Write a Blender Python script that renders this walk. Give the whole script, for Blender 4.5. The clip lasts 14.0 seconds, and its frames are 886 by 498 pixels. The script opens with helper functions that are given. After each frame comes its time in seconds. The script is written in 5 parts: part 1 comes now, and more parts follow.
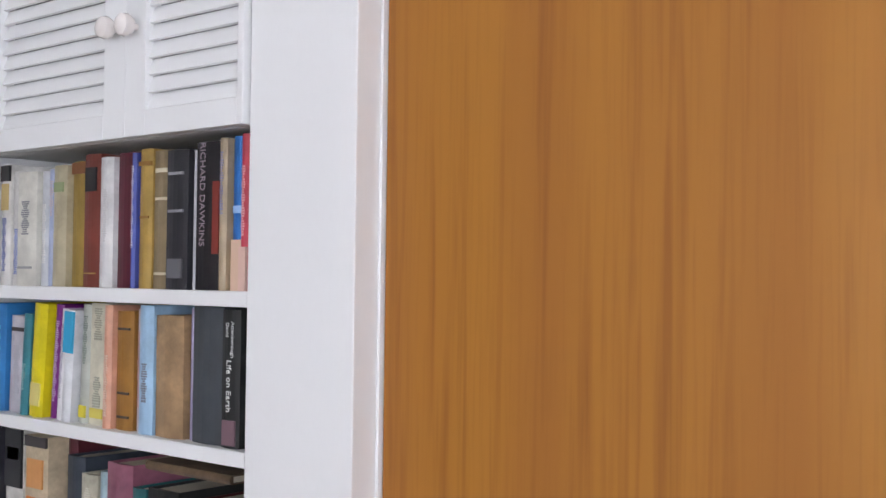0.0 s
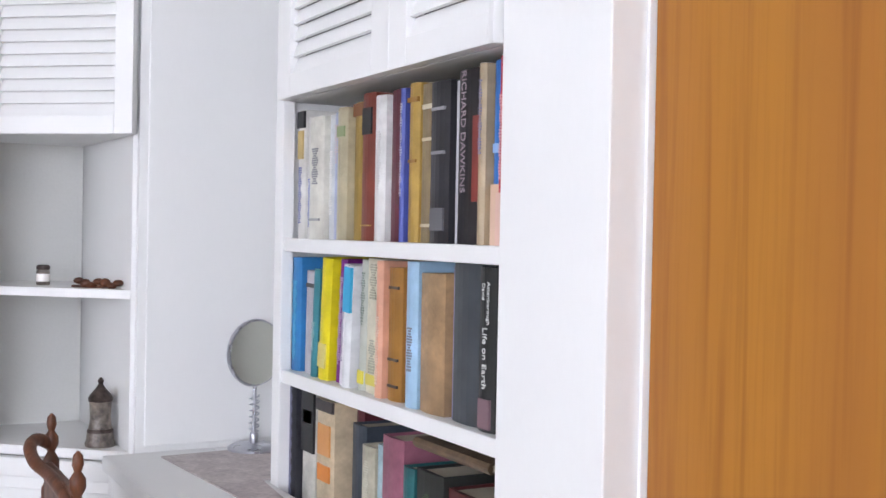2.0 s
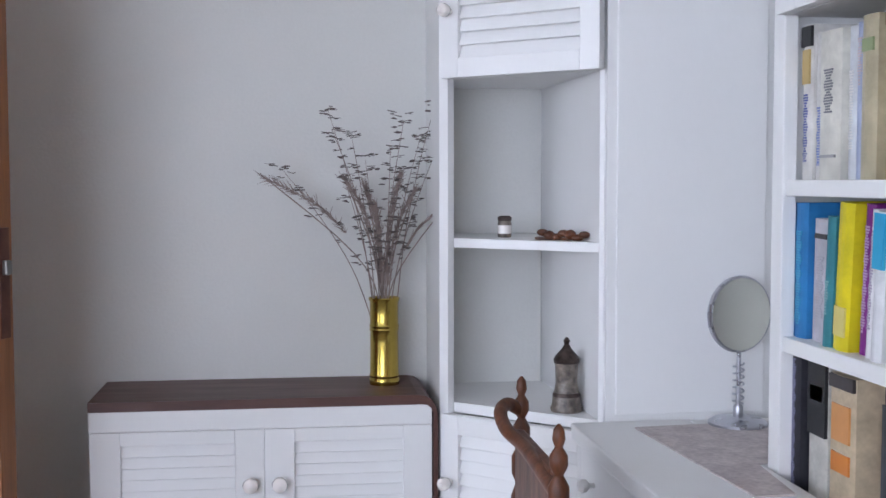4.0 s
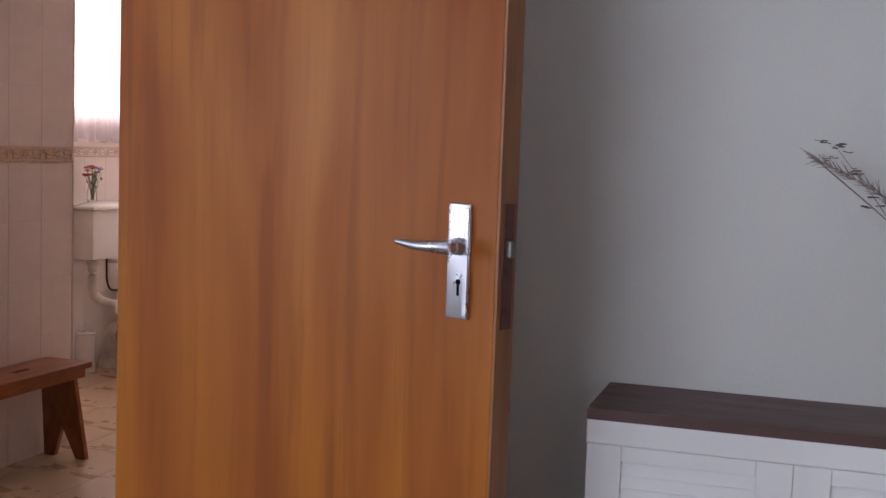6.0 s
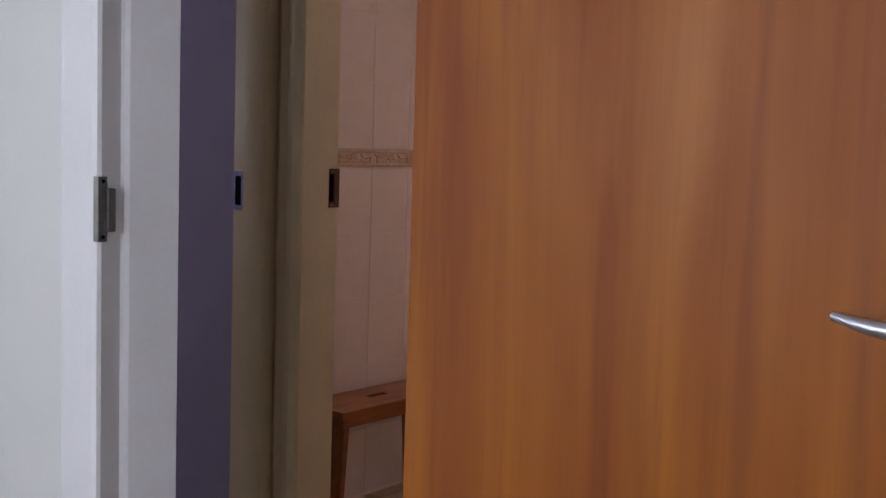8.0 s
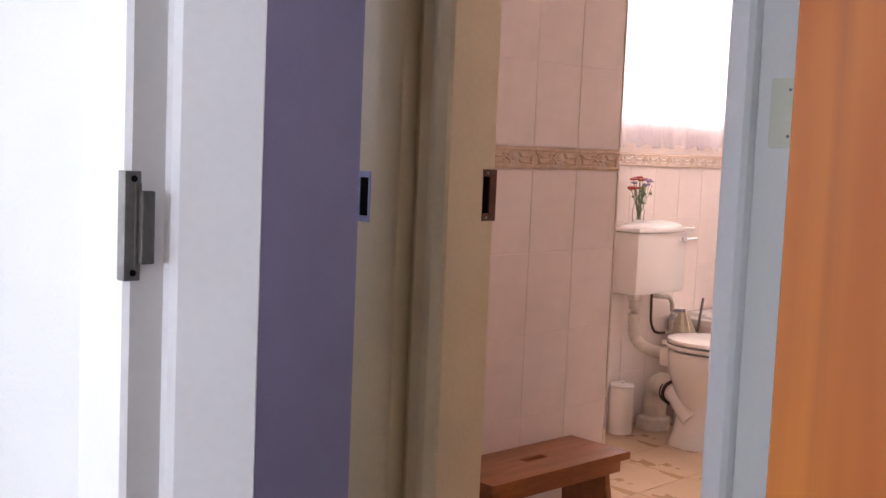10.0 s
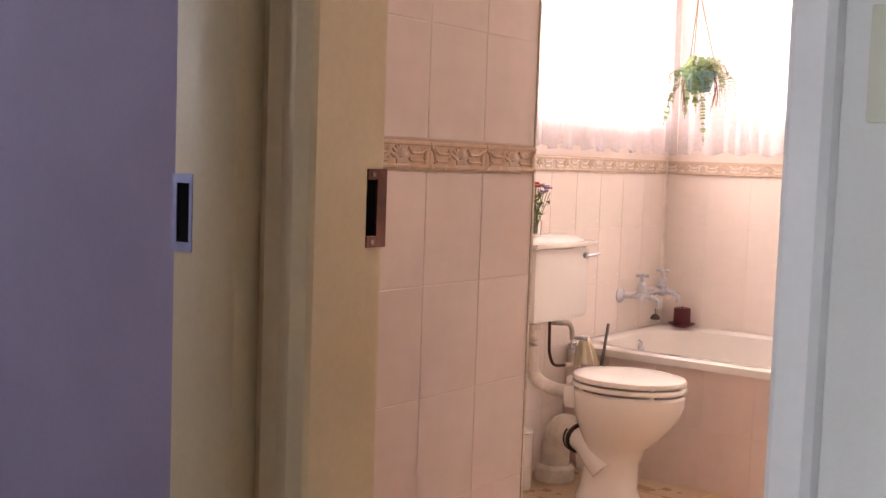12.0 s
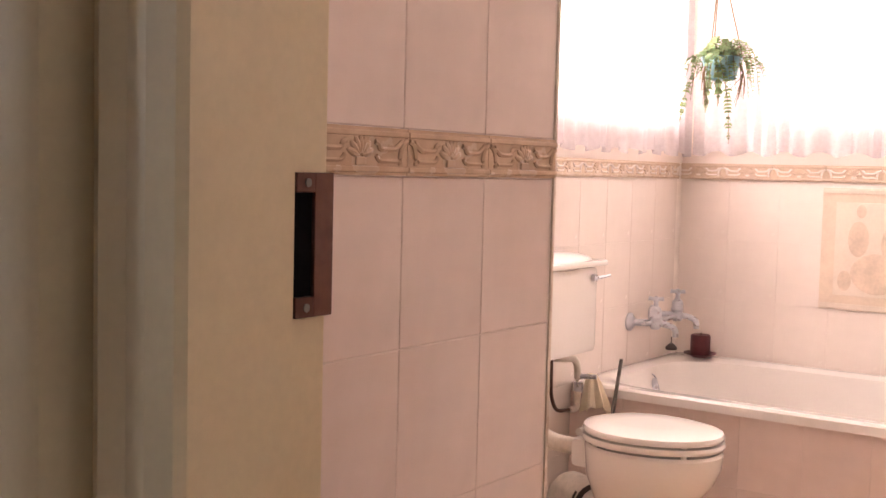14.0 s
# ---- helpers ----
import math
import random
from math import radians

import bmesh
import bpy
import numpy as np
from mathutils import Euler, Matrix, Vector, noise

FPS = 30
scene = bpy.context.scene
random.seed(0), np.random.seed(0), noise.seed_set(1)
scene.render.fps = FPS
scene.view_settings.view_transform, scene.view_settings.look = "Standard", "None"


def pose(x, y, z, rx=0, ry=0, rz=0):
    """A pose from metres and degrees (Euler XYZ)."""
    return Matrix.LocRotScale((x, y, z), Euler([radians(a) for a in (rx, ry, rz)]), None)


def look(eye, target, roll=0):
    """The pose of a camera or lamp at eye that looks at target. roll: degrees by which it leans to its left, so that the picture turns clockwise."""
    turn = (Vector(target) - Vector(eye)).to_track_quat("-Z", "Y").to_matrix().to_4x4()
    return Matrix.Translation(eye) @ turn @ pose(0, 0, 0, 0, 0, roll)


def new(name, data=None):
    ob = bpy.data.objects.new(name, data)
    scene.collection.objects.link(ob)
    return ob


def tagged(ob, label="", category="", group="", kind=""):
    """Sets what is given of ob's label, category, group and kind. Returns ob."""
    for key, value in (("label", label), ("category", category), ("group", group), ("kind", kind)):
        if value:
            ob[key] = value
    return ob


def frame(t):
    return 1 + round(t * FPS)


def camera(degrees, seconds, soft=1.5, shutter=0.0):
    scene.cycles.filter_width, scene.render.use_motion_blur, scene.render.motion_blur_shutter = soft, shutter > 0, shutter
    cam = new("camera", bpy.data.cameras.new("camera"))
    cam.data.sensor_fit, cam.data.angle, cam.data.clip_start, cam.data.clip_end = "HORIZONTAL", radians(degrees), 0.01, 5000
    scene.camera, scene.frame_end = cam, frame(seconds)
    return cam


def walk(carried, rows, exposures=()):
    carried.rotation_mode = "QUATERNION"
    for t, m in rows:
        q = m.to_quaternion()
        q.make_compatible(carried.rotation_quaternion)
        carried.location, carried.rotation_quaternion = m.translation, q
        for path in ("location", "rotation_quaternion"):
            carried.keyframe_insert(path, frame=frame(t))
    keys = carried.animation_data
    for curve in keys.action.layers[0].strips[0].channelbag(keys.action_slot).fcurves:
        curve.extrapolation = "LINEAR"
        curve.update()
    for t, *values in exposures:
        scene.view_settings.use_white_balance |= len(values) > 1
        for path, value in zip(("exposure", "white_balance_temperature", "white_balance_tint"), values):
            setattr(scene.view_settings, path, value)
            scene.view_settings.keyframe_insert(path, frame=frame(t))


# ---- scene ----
cam = camera(42.5, 14.0)
PATH = [
    (0, (2.449, -3.727, 1.310), (3.986, -2.448, 1.362), 0.7),
    (0.5, (2.519, -3.699, 1.314), (3.960, -2.313, 1.345), 0.9),
    (1, (2.623, -3.671, 1.318), (3.927, -2.155, 1.328), 0.9),
    (1.5, (2.741, -3.664, 1.317), (3.861, -2.007, 1.309), 1.1),
    (2, (2.788, -3.633, 1.303), (3.741, -1.875, 1.275), 1.1),
    (2.5, (2.804, -3.571, 1.272), (3.604, -1.739, 1.229), 1.2),
    (3, (2.806, -3.493, 1.275), (3.423, -1.592, 1.200), 1.1),
    (3.2, (2.799, -3.472, 1.293), (3.343, -1.550, 1.190), 0.6),
    (5.3, (2.762, -3.165, 1.276), (2.464, -1.197, 1.150), 1.9),
    (5.5, (2.752, -3.136, 1.282), (2.352, -1.182, 1.138), 2.0),
    (6, (2.712, -3.049, 1.284), (2.118, -1.147, 1.116), 2.0),
    (6.2, (2.688, -3.000, 1.281), (2.033, -1.119, 1.107), 1.9),
    (6.5, (2.646, -2.912, 1.284), (1.897, -1.066, 1.106), 1.8),
    (6.8, (2.612, -2.806, 1.285), (1.760, -1.005, 1.105), 1.8),
    (7, (2.583, -2.738, 1.284), (1.677, -0.965, 1.105), 1.9),
    (7.5, (2.534, -2.569, 1.281), (1.481, -0.879, 1.098), 1.9),
    (8, (2.462, -2.412, 1.275), (1.251, -0.831, 1.093), 1.8),
    (8.5, (2.343, -2.251, 1.269), (0.993, -0.788, 1.076), 1.8),
    (10.8, (1.559, -1.623, 1.217), (0.178, -0.187, 1.045), 2.5),
    (11, (1.494, -1.567, 1.212), (0.139, -0.105, 1.049), 2.1),
    (11.5, (1.351, -1.408, 1.210), (0.070, 0.120, 1.051), 2.1),
    (12, (1.216, -1.208, 1.207), (0.028, 0.394, 1.056), 2.0),
    (12.5, (1.105, -1.007, 1.195), (-0.018, 0.641, 1.049), 1.7),
    (12.8, (1.047, -0.883, 1.196), (-0.067, 0.772, 1.053), 1.7),
    (13, (1.002, -0.819, 1.200), (-0.109, 0.838, 1.056), 1.6),
    (13.3, (0.943, -0.756, 1.193), (-0.171, 0.899, 1.054), 1.4),
    (13.5, (0.887, -0.698, 1.192), (-0.232, 0.954, 1.052), 1.5),
    (14, (0.734, -0.591, 1.198), (-0.415, 1.040, 1.061), 1.4),
]
EXPOSURE = [(0, -0.60, 6850, 18), (0.5, -0.46, 6800, 18), (1.5, -0.22, 6900, 18), (2.3, -0.22, 6700, 18), (3.2, -0.43, 6450, 18), (5.3, -0.62, 6250, 18), (6.0, -0.98, 6500, 20), (6.5, -1.28, 6650, 20), (7.0, -1.45, 6700, 20), (7.5, -1.40, 6700, 20), (8.0, -1.12, 6600, 19), (8.7, -0.70, 6500, 20), (10.8, 0.05, 6700, 18), (11.5, -0.08, 6900, 16), (12.5, 0.20, 7000, 16), (13.3, 0.12, 6900, 16), (14.0, 0.17, 6900, 16)]
walk(cam, [(t, look(eye, target, roll)) for t, eye, target, roll in PATH], EXPOSURE)

# ---- world and large lights ----
world = bpy.data.worlds.new("sky")
scene.world = world
world.use_nodes = True
wn = world.node_tree.nodes
sky = wn.new("ShaderNodeTexSky")
sky.sky_type, sky.sun_disc, sky.sun_elevation, sky.sun_rotation = "NISHITA", False, radians(48), radians(200)
world.node_tree.links.new(sky.outputs[0], wn["Background"].inputs[0])
wn["Background"].inputs[1].default_value = 0.12

sun = new("sun", bpy.data.lights.new("sun", "SUN"))
sun.data.energy, sun.data.angle, sun.data.color = 2.5, radians(0.5), (1, 0.95, 0.87)
sun.rotation_euler = (radians(42), 0, radians(160))


def window_light(name, eye, target, w, h, watts, colour, spread=180):
    lamp = new(name, bpy.data.lights.new(name, "AREA"))
    lamp.data.shape, lamp.data.size, lamp.data.size_y, lamp.data.energy, lamp.data.color = "RECTANGLE", w, h, watts, colour
    lamp.data.spread = radians(spread)
    lamp.matrix_world = look(eye, target)
    return lamp


window_light("daylight_bedroom_west", (-0.86, -3.4, 1.5), (3, -3.4, 1.2), 1.7, 1.15, 68, (0.80, 0.89, 1.0))
window_light("daylight_bedroom_south", (1.3, -5.3, 1.5), (1.3, -2, 1.1), 2.1, 1.15, 78, (0.76, 0.86, 1.0))
window_light("daylight_bath_west", (-1.33, 2.8, 1.86), (1, 2.6, 1.0), 1.5, 0.85, 60, (1.0, 0.87, 0.80), 140)
window_light("daylight_bath_north", (0.0, 3.9, 1.86), (0.0, 1, 1.0), 1.3, 0.85, 26, (1.0, 0.87, 0.80), 140)
window_light("daylight_west_room", (-3.7, -1.9, 1.75), (-1, -1.9, 1.3), 1.3, 0.65, 34, (0.75, 0.85, 1.0))

# ---- materials ----


def mat(name, col, rough=0.5, metal=0.0, var=0.10, scale=6.0, bump=0.08, fine=90.0, stretch=(1, 1, 1), col2=None, island=0.0, coat=0.0, spec=0.5):
    m = bpy.data.materials.new(name)
    m.use_nodes = True
    n, ln = m.node_tree.nodes, m.node_tree.links
    b = n["Principled BSDF"]
    tc, mp = n.new("ShaderNodeTexCoord"), n.new("ShaderNodeMapping")
    mp.inputs["Scale"].default_value = stretch
    ln.new(tc.outputs["Object"], mp.inputs["Vector"])
    big, small = n.new("ShaderNodeTexNoise"), n.new("ShaderNodeTexNoise")
    big.inputs["Scale"].default_value, big.inputs["Detail"].default_value = scale, 5
    small.inputs["Scale"].default_value, small.inputs["Detail"].default_value = fine, 3
    for q in (big, small):
        ln.new(mp.outputs[0], q.inputs["Vector"])
    mix = n.new("ShaderNodeMix")
    mix.data_type = "RGBA"
    c2 = col2 or tuple(c * (1 - 2.2 * var) for c in col)
    mix.inputs[6].default_value, mix.inputs[7].default_value = (*col, 1), (*c2, 1)
    ramp = n.new("ShaderNodeMapRange")
    ramp.inputs["From Min"].default_value, ramp.inputs["From Max"].default_value = 0.35, 0.75
    ln.new(big.outputs[0], ramp.inputs["Value"])
    ln.new(ramp.outputs[0], mix.inputs[0])
    out = mix.outputs[2]
    grain = n.new("ShaderNodeMix")
    grain.data_type, grain.blend_type = "RGBA", "MULTIPLY"
    grain.inputs[0].default_value = min(1, 2.5 * var)
    ln.new(out, grain.inputs[6])
    ln.new(small.outputs[0], grain.inputs[7])
    gain = n.new("ShaderNodeMix")
    gain.data_type, gain.blend_type = "RGBA", "MULTIPLY"
    gain.inputs[0].default_value = 1
    gain.inputs[7].default_value = (1 + 1.2 * var,) * 3 + (1,)
    ln.new(grain.outputs[2], gain.inputs[6])
    out = gain.outputs[2]
    if island:
        oi, hs, mr = n.new("ShaderNodeObjectInfo"), n.new("ShaderNodeHueSaturation"), n.new("ShaderNodeMapRange")
        mr.inputs["To Min"].default_value, mr.inputs["To Max"].default_value = 1 - island, 1 + island
        ln.new(oi.outputs["Random"], mr.inputs["Value"])
        ln.new(mr.outputs[0], hs.inputs["Value"])
        ln.new(out, hs.inputs["Color"])
        out = hs.outputs[0]
    ln.new(out, b.inputs["Base Color"])
    rr = n.new("ShaderNodeMapRange")
    rr.inputs["To Min"].default_value, rr.inputs["To Max"].default_value = max(0.02, rough - 0.08), min(1, rough + 0.1)
    ln.new(big.outputs[0], rr.inputs["Value"])
    ln.new(rr.outputs[0], b.inputs["Roughness"])
    b.inputs["Metallic"].default_value = metal
    b.inputs["Coat Weight"].default_value = coat
    b.inputs["Specular IOR Level"].default_value = spec
    if bump:
        bp = n.new("ShaderNodeBump")
        bp.inputs["Strength"].default_value, bp.inputs["Distance"].default_value = bump, 0.002
        ln.new(small.outputs[0], bp.inputs["Height"])
        ln.new(bp.outputs[0], b.inputs["Normal"])
    return m


def timber(name, light, red, dark, broad, streak, streak_depth, pore, rough=0.45, spec=0.3):
    """Veneer: a broad drift of two tones, wavering darker streaks and fine pores along z."""
    m = bpy.data.materials.new(name)
    m.use_nodes = True
    n, ln = m.node_tree.nodes, m.node_tree.links
    b = n["Principled BSDF"]
    tc = n.new("ShaderNodeTexCoord")

    def noise(stretch, scale, detail, lo, hi, warp=0.0):
        mp, q, r = n.new("ShaderNodeMapping"), n.new("ShaderNodeTexNoise"), n.new("ShaderNodeMapRange")
        mp.inputs["Scale"].default_value = stretch
        ln.new(tc.outputs["Object"], mp.inputs["Vector"])
        ln.new(mp.outputs[0], q.inputs["Vector"])
        q.inputs["Scale"].default_value, q.inputs["Detail"].default_value, q.inputs["Distortion"].default_value = scale, detail, warp
        r.inputs["From Min"].default_value, r.inputs["From Max"].default_value = lo, hi
        ln.new(q.outputs[0], r.inputs["Value"])
        return r.outputs[0]

    def blend(fac, a, colour, depth, kind="MIX"):
        mx, mu = n.new("ShaderNodeMix"), n.new("ShaderNodeMath")
        mu.operation = "MULTIPLY"
        mu.inputs[1].default_value = depth
        ln.new(fac, mu.inputs[0])
        mx.data_type, mx.blend_type = "RGBA", kind
        ln.new(mu.outputs[0], mx.inputs[0])
        if isinstance(a, tuple):
            mx.inputs[6].default_value = (*a, 1)
        else:
            ln.new(a, mx.inputs[6])
        mx.inputs[7].default_value = (*colour, 1)
        return mx.outputs[2]
    drift = noise(broad, 1.0, 3, 0.36, 0.66, 0.6)
    c = blend(drift, light, red, 1.0)
    lines = noise(streak, 1.0, 4, 0.53, 0.70, 0.35)
    c = blend(lines, c, dark, streak_depth)
    pores = noise(pore, 1.0, 2, 0.50, 0.72)
    c = blend(pores, c, dark, 0.30 * streak_depth)
    ln.new(c, b.inputs["Base Color"])
    rr = n.new("ShaderNodeMapRange")
    rr.inputs["To Min"].default_value, rr.inputs["To Max"].default_value = rough - 0.06, rough + 0.08
    ln.new(drift, rr.inputs["Value"])
    ln.new(rr.outputs[0], b.inputs["Roughness"])
    b.inputs["Specular IOR Level"].default_value = spec
    bp = n.new("ShaderNodeBump")
    bp.inputs["Strength"].default_value, bp.inputs["Distance"].default_value = 0.05, 0.001
    ln.new(pores, bp.inputs["Height"])
    ln.new(bp.outputs[0], b.inputs["Normal"])
    return m


def emit(name, col, power):
    m = bpy.data.materials.new(name)
    m.use_nodes = True
    b = m.node_tree.nodes["Principled BSDF"]
    b.inputs["Base Color"].default_value = (*col, 1)
    b.inputs["Emission Color"].default_value, b.inputs["Emission Strength"].default_value = (*col, 1), power
    return m


def glass(name, col=(1, 1, 1), rough=0.0):
    m = bpy.data.materials.new(name)
    m.use_nodes = True
    b = m.node_tree.nodes["Principled BSDF"]
    b.inputs["Base Color"].default_value, b.inputs["Roughness"].default_value = (*col, 1), rough
    b.inputs["Transmission Weight"].default_value, b.inputs["IOR"].default_value = 1, 1.45
    return m


def sheer(name, col, clear):
    m = bpy.data.materials.new(name)
    m.use_nodes = True
    n, ln = m.node_tree.nodes, m.node_tree.links
    tr, df, tp = n.new("ShaderNodeBsdfTranslucent"), n.new("ShaderNodeBsdfDiffuse"), n.new("ShaderNodeBsdfTransparent")
    a, b = n.new("ShaderNodeMixShader"), n.new("ShaderNodeMixShader")
    tr.inputs[0].default_value = df.inputs[0].default_value = (*col, 1)
    noi = n.new("ShaderNodeTexNoise")
    noi.inputs["Scale"].default_value = 60
    tc = n.new("ShaderNodeTexCoord")
    ln.new(tc.outputs["Object"], noi.inputs["Vector"])
    mr = n.new("ShaderNodeMapRange")
    mr.inputs["To Min"].default_value, mr.inputs["To Max"].default_value = clear - 0.08, clear + 0.08
    ln.new(noi.outputs[0], mr.inputs["Value"])
    a.inputs[0].default_value = 0.45
    ln.new(tr.outputs[0], a.inputs[1])
    ln.new(df.outputs[0], a.inputs[2])
    ln.new(mr.outputs[0], b.inputs[0])
    ln.new(a.outputs[0], b.inputs[1])
    ln.new(tp.outputs[0], b.inputs[2])
    ln.new(b.outputs[0], n["Material Output"].inputs["Surface"])
    return m


M = {
    "plaster": mat("white_plaster", (0.74, 0.74, 0.72), 0.75, var=0.03, scale=2.5, bump=0.25, fine=160),
    "grey_plaster": mat("warm_grey_plaster", (0.69, 0.69, 0.66), 0.75, var=0.03, scale=2.5, bump=0.25, fine=160),
    "lilac": mat("lilac_plaster", (0.36, 0.30, 0.44), 0.75, var=0.05, scale=3, bump=0.25, fine=140),
    "cream_steel": mat("cream_enamel_steel", (0.72, 0.57, 0.36), 0.4, var=0.05, scale=4, bump=0.04),
    "white_steel": mat("white_enamel_steel", (0.78, 0.78, 0.78), 0.38, var=0.03, scale=4, bump=0.04),
    "white_wood": mat("white_painted_wood", (0.80, 0.80, 0.79), 0.42, var=0.010, scale=3, bump=0.05, fine=60, stretch=(2, 2, 1)),
    # dark grey that stands in for the shade in the louvre gaps
    "shade_wood": mat("slat_gap_shade", (0.30, 0.30, 0.31), 0.6, var=0.05),
    "veneer": timber("orange_veneer", (0.40, 0.165, 0.026), (0.345, 0.130, 0.022), (0.20, 0.062, 0.012), (6, 6, 0.5), (52, 52, 1.6), 0.50, (190, 190, 6)),
    "leaf_veneer": timber("brown_veneer", (0.335, 0.105, 0.008), (0.225, 0.053, 0.005), (0.14, 0.030, 0.005), (8, 8, 1.1), (34, 34, 1.5), 0.42, (110, 110, 5), 0.48, 0.24),
    "leaf_edge": mat("door_edge_timber", (0.28, 0.10, 0.026), 0.5, var=0.2, scale=3, fine=30, stretch=(8, 8, 0.5)),
    "chrome": mat("worn_chrome", (0.58, 0.59, 0.64), 0.28, 1.0, var=0.08, scale=45, bump=0.03),
    "steel": mat("dull_steel", (0.24, 0.23, 0.215), 0.4, 1.0, var=0.15, scale=40, bump=0.05),
    "copper_brown": mat("brown_lacquered_steel", (0.12, 0.045, 0.03), 0.4, 0.6, var=0.15, scale=40),
    "lilac_steel": mat("lilac_painted_steel", (0.30, 0.30, 0.48), 0.4, 0.3, var=0.1, scale=40),
    "black": mat("black_hole", (0.006, 0.005, 0.006), 0.9, bump=0, spec=0.05),
    # one tile in two tones: shade and window light are put into the colours
    "tile": mat("blush_tile_shaded", (0.76, 0.61, 0.55), 0.2, var=0.03, scale=9, bump=0.03, fine=22, island=0.015, coat=0.2),
    "tile_lit": mat("blush_tile_daylit", (0.87, 0.77, 0.71), 0.22, var=0.02, scale=9, bump=0.02, fine=22, island=0.008, coat=0.2),
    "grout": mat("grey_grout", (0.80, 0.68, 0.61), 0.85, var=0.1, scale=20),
    "grout_lit": mat("daylit_grout", (0.88, 0.79, 0.73), 0.85, var=0.05, scale=20),
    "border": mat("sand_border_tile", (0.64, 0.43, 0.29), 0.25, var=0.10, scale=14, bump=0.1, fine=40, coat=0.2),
    "border_lit": mat("daylit_sand_border_tile", (0.74, 0.57, 0.44), 0.25, var=0.08, scale=14, bump=0.1, fine=40, coat=0.2),
    "border_light": mat("pale_relief_glaze", (0.72, 0.58, 0.47), 0.25, var=0.06, scale=20, coat=0.2),
    "floor_tile": mat("honey_floor_tile", (0.58, 0.40, 0.25), 0.28, var=0.04, scale=4, bump=0.03, fine=30, island=0.03),
    "ceramic": mat("white_ceramic", (0.83, 0.78, 0.74), 0.10, var=0.015, scale=3, bump=0.0, coat=0.4),
    "pipe": mat("painted_waste_pipe", (0.72, 0.64, 0.56), 0.5, var=0.10, scale=18, bump=0.1),
    "rubber": mat("dark_rubber", (0.05, 0.03, 0.025), 0.6, var=0.2, scale=30),
    "brass": mat("polished_brass", (0.55, 0.40, 0.09), 0.22, 1.0, var=0.12, scale=14, bump=0.04),
    "cab_top": mat("dark_brown_laminate", (0.105, 0.042, 0.032), 0.45, var=0.15, scale=5, fine=30, stretch=(1, 8, 8)),
    "dark_wood": mat("carved_teak", (0.17, 0.052, 0.018), 0.42, var=0.3, scale=9, fine=40, stretch=(4, 4, 1), bump=0.25),
    "stool_wood": mat("red_brown_pine", (0.36, 0.11, 0.030), 0.32, var=0.2, scale=4, fine=24, stretch=(8, 1, 4), bump=0.1),
    "lace": mat("lace_cloth", (0.50, 0.44, 0.44), 0.9, var=0.20, scale=34, bump=0.5, fine=120, col2=(0.66, 0.60, 0.58)),
    "pewter": mat("dark_pewter", (0.12, 0.09, 0.08), 0.32, 0.8, var=0.3, scale=60, bump=0.3),
    "stoneware": mat("grey_stoneware", (0.30, 0.25, 0.21), 0.30, var=0.4, scale=50, bump=0.2),
    "mirror": mat("mirror_glass", (0.80, 0.82, 0.76), 0.02, 1.0, var=0.0, bump=0),
    "dry": mat("dry_grass", (0.36, 0.28, 0.25), 0.8, var=0.2, scale=30),
    "dry_dark": mat("dark_seed_pods", (0.15, 0.12, 0.11), 0.7, var=0.2, scale=40),
    "fern": mat("fern_leaf", (0.20, 0.30, 0.10), 0.5, var=0.2, scale=14, col2=(0.10, 0.20, 0.10)),
    "fern_dry": mat("dry_fern_stem", (0.20, 0.12, 0.05), 0.7, var=0.25, scale=20),
    "blue_pot": mat("blue_green_plastic", (0.16, 0.34, 0.38), 0.4, var=0.08),
    "maroon": mat("maroon_wax", (0.10, 0.012, 0.018), 0.45, var=0.12, scale=30),
    "hose_brown": mat("brown_rubber_hose", (0.09, 0.035, 0.018), 0.45, var=0.1, scale=30),
    "towel": mat("yellow_cloth", (0.88, 0.78, 0.60), 0.9, var=0.06, scale=30, bump=0.1, fine=200),
    "mural": mat("mural_ground", (0.80, 0.65, 0.53), 0.2, var=0.06, scale=14, coat=0.2),
    "mural_dark": mat("mural_shapes", (0.79, 0.63, 0.51), 0.2, var=0.10, scale=18, coat=0.2),
    "mural_pale": mat("mural_field", (0.82, 0.70, 0.60), 0.2, var=0.05, scale=14, coat=0.2),
    "plastic": mat("ivory_plastic", (0.78, 0.76, 0.70), 0.35, var=0.02),
    "green_plastic": mat("aged_cream_plastic", (0.66, 0.66, 0.54), 0.35, var=0.03),
    "glass": glass("clear_glass"),
    "sheer": sheer("sheer_curtain", (0.84, 0.80, 0.85), 0.42),
    "carpet": mat("beige_carpet", (0.30, 0.26, 0.22), 0.95, var=0.2, scale=40, bump=0.6, fine=300),
    "ceiling": mat("white_ceiling", (0.80, 0.80, 0.78), 0.8, var=0.02),
    "paper": mat("book_paper", (0.66, 0.60, 0.48), 0.9, var=0.1, scale=60, stretch=(1, 40, 1)),
    "red": mat("red_petals", (0.62, 0.05, 0.02), 0.6, var=0.15, scale=60),
    "violet": mat("violet_petals", (0.42, 0.30, 0.55), 0.6, var=0.15, scale=60),
    "pink": mat("pink_petals", (0.70, 0.35, 0.36), 0.6, var=0.15, scale=60),
    "sky_glow": emit("bright_outside", (1.0, 0.97, 0.95), 2.4),
}

# ---- building blocks ----


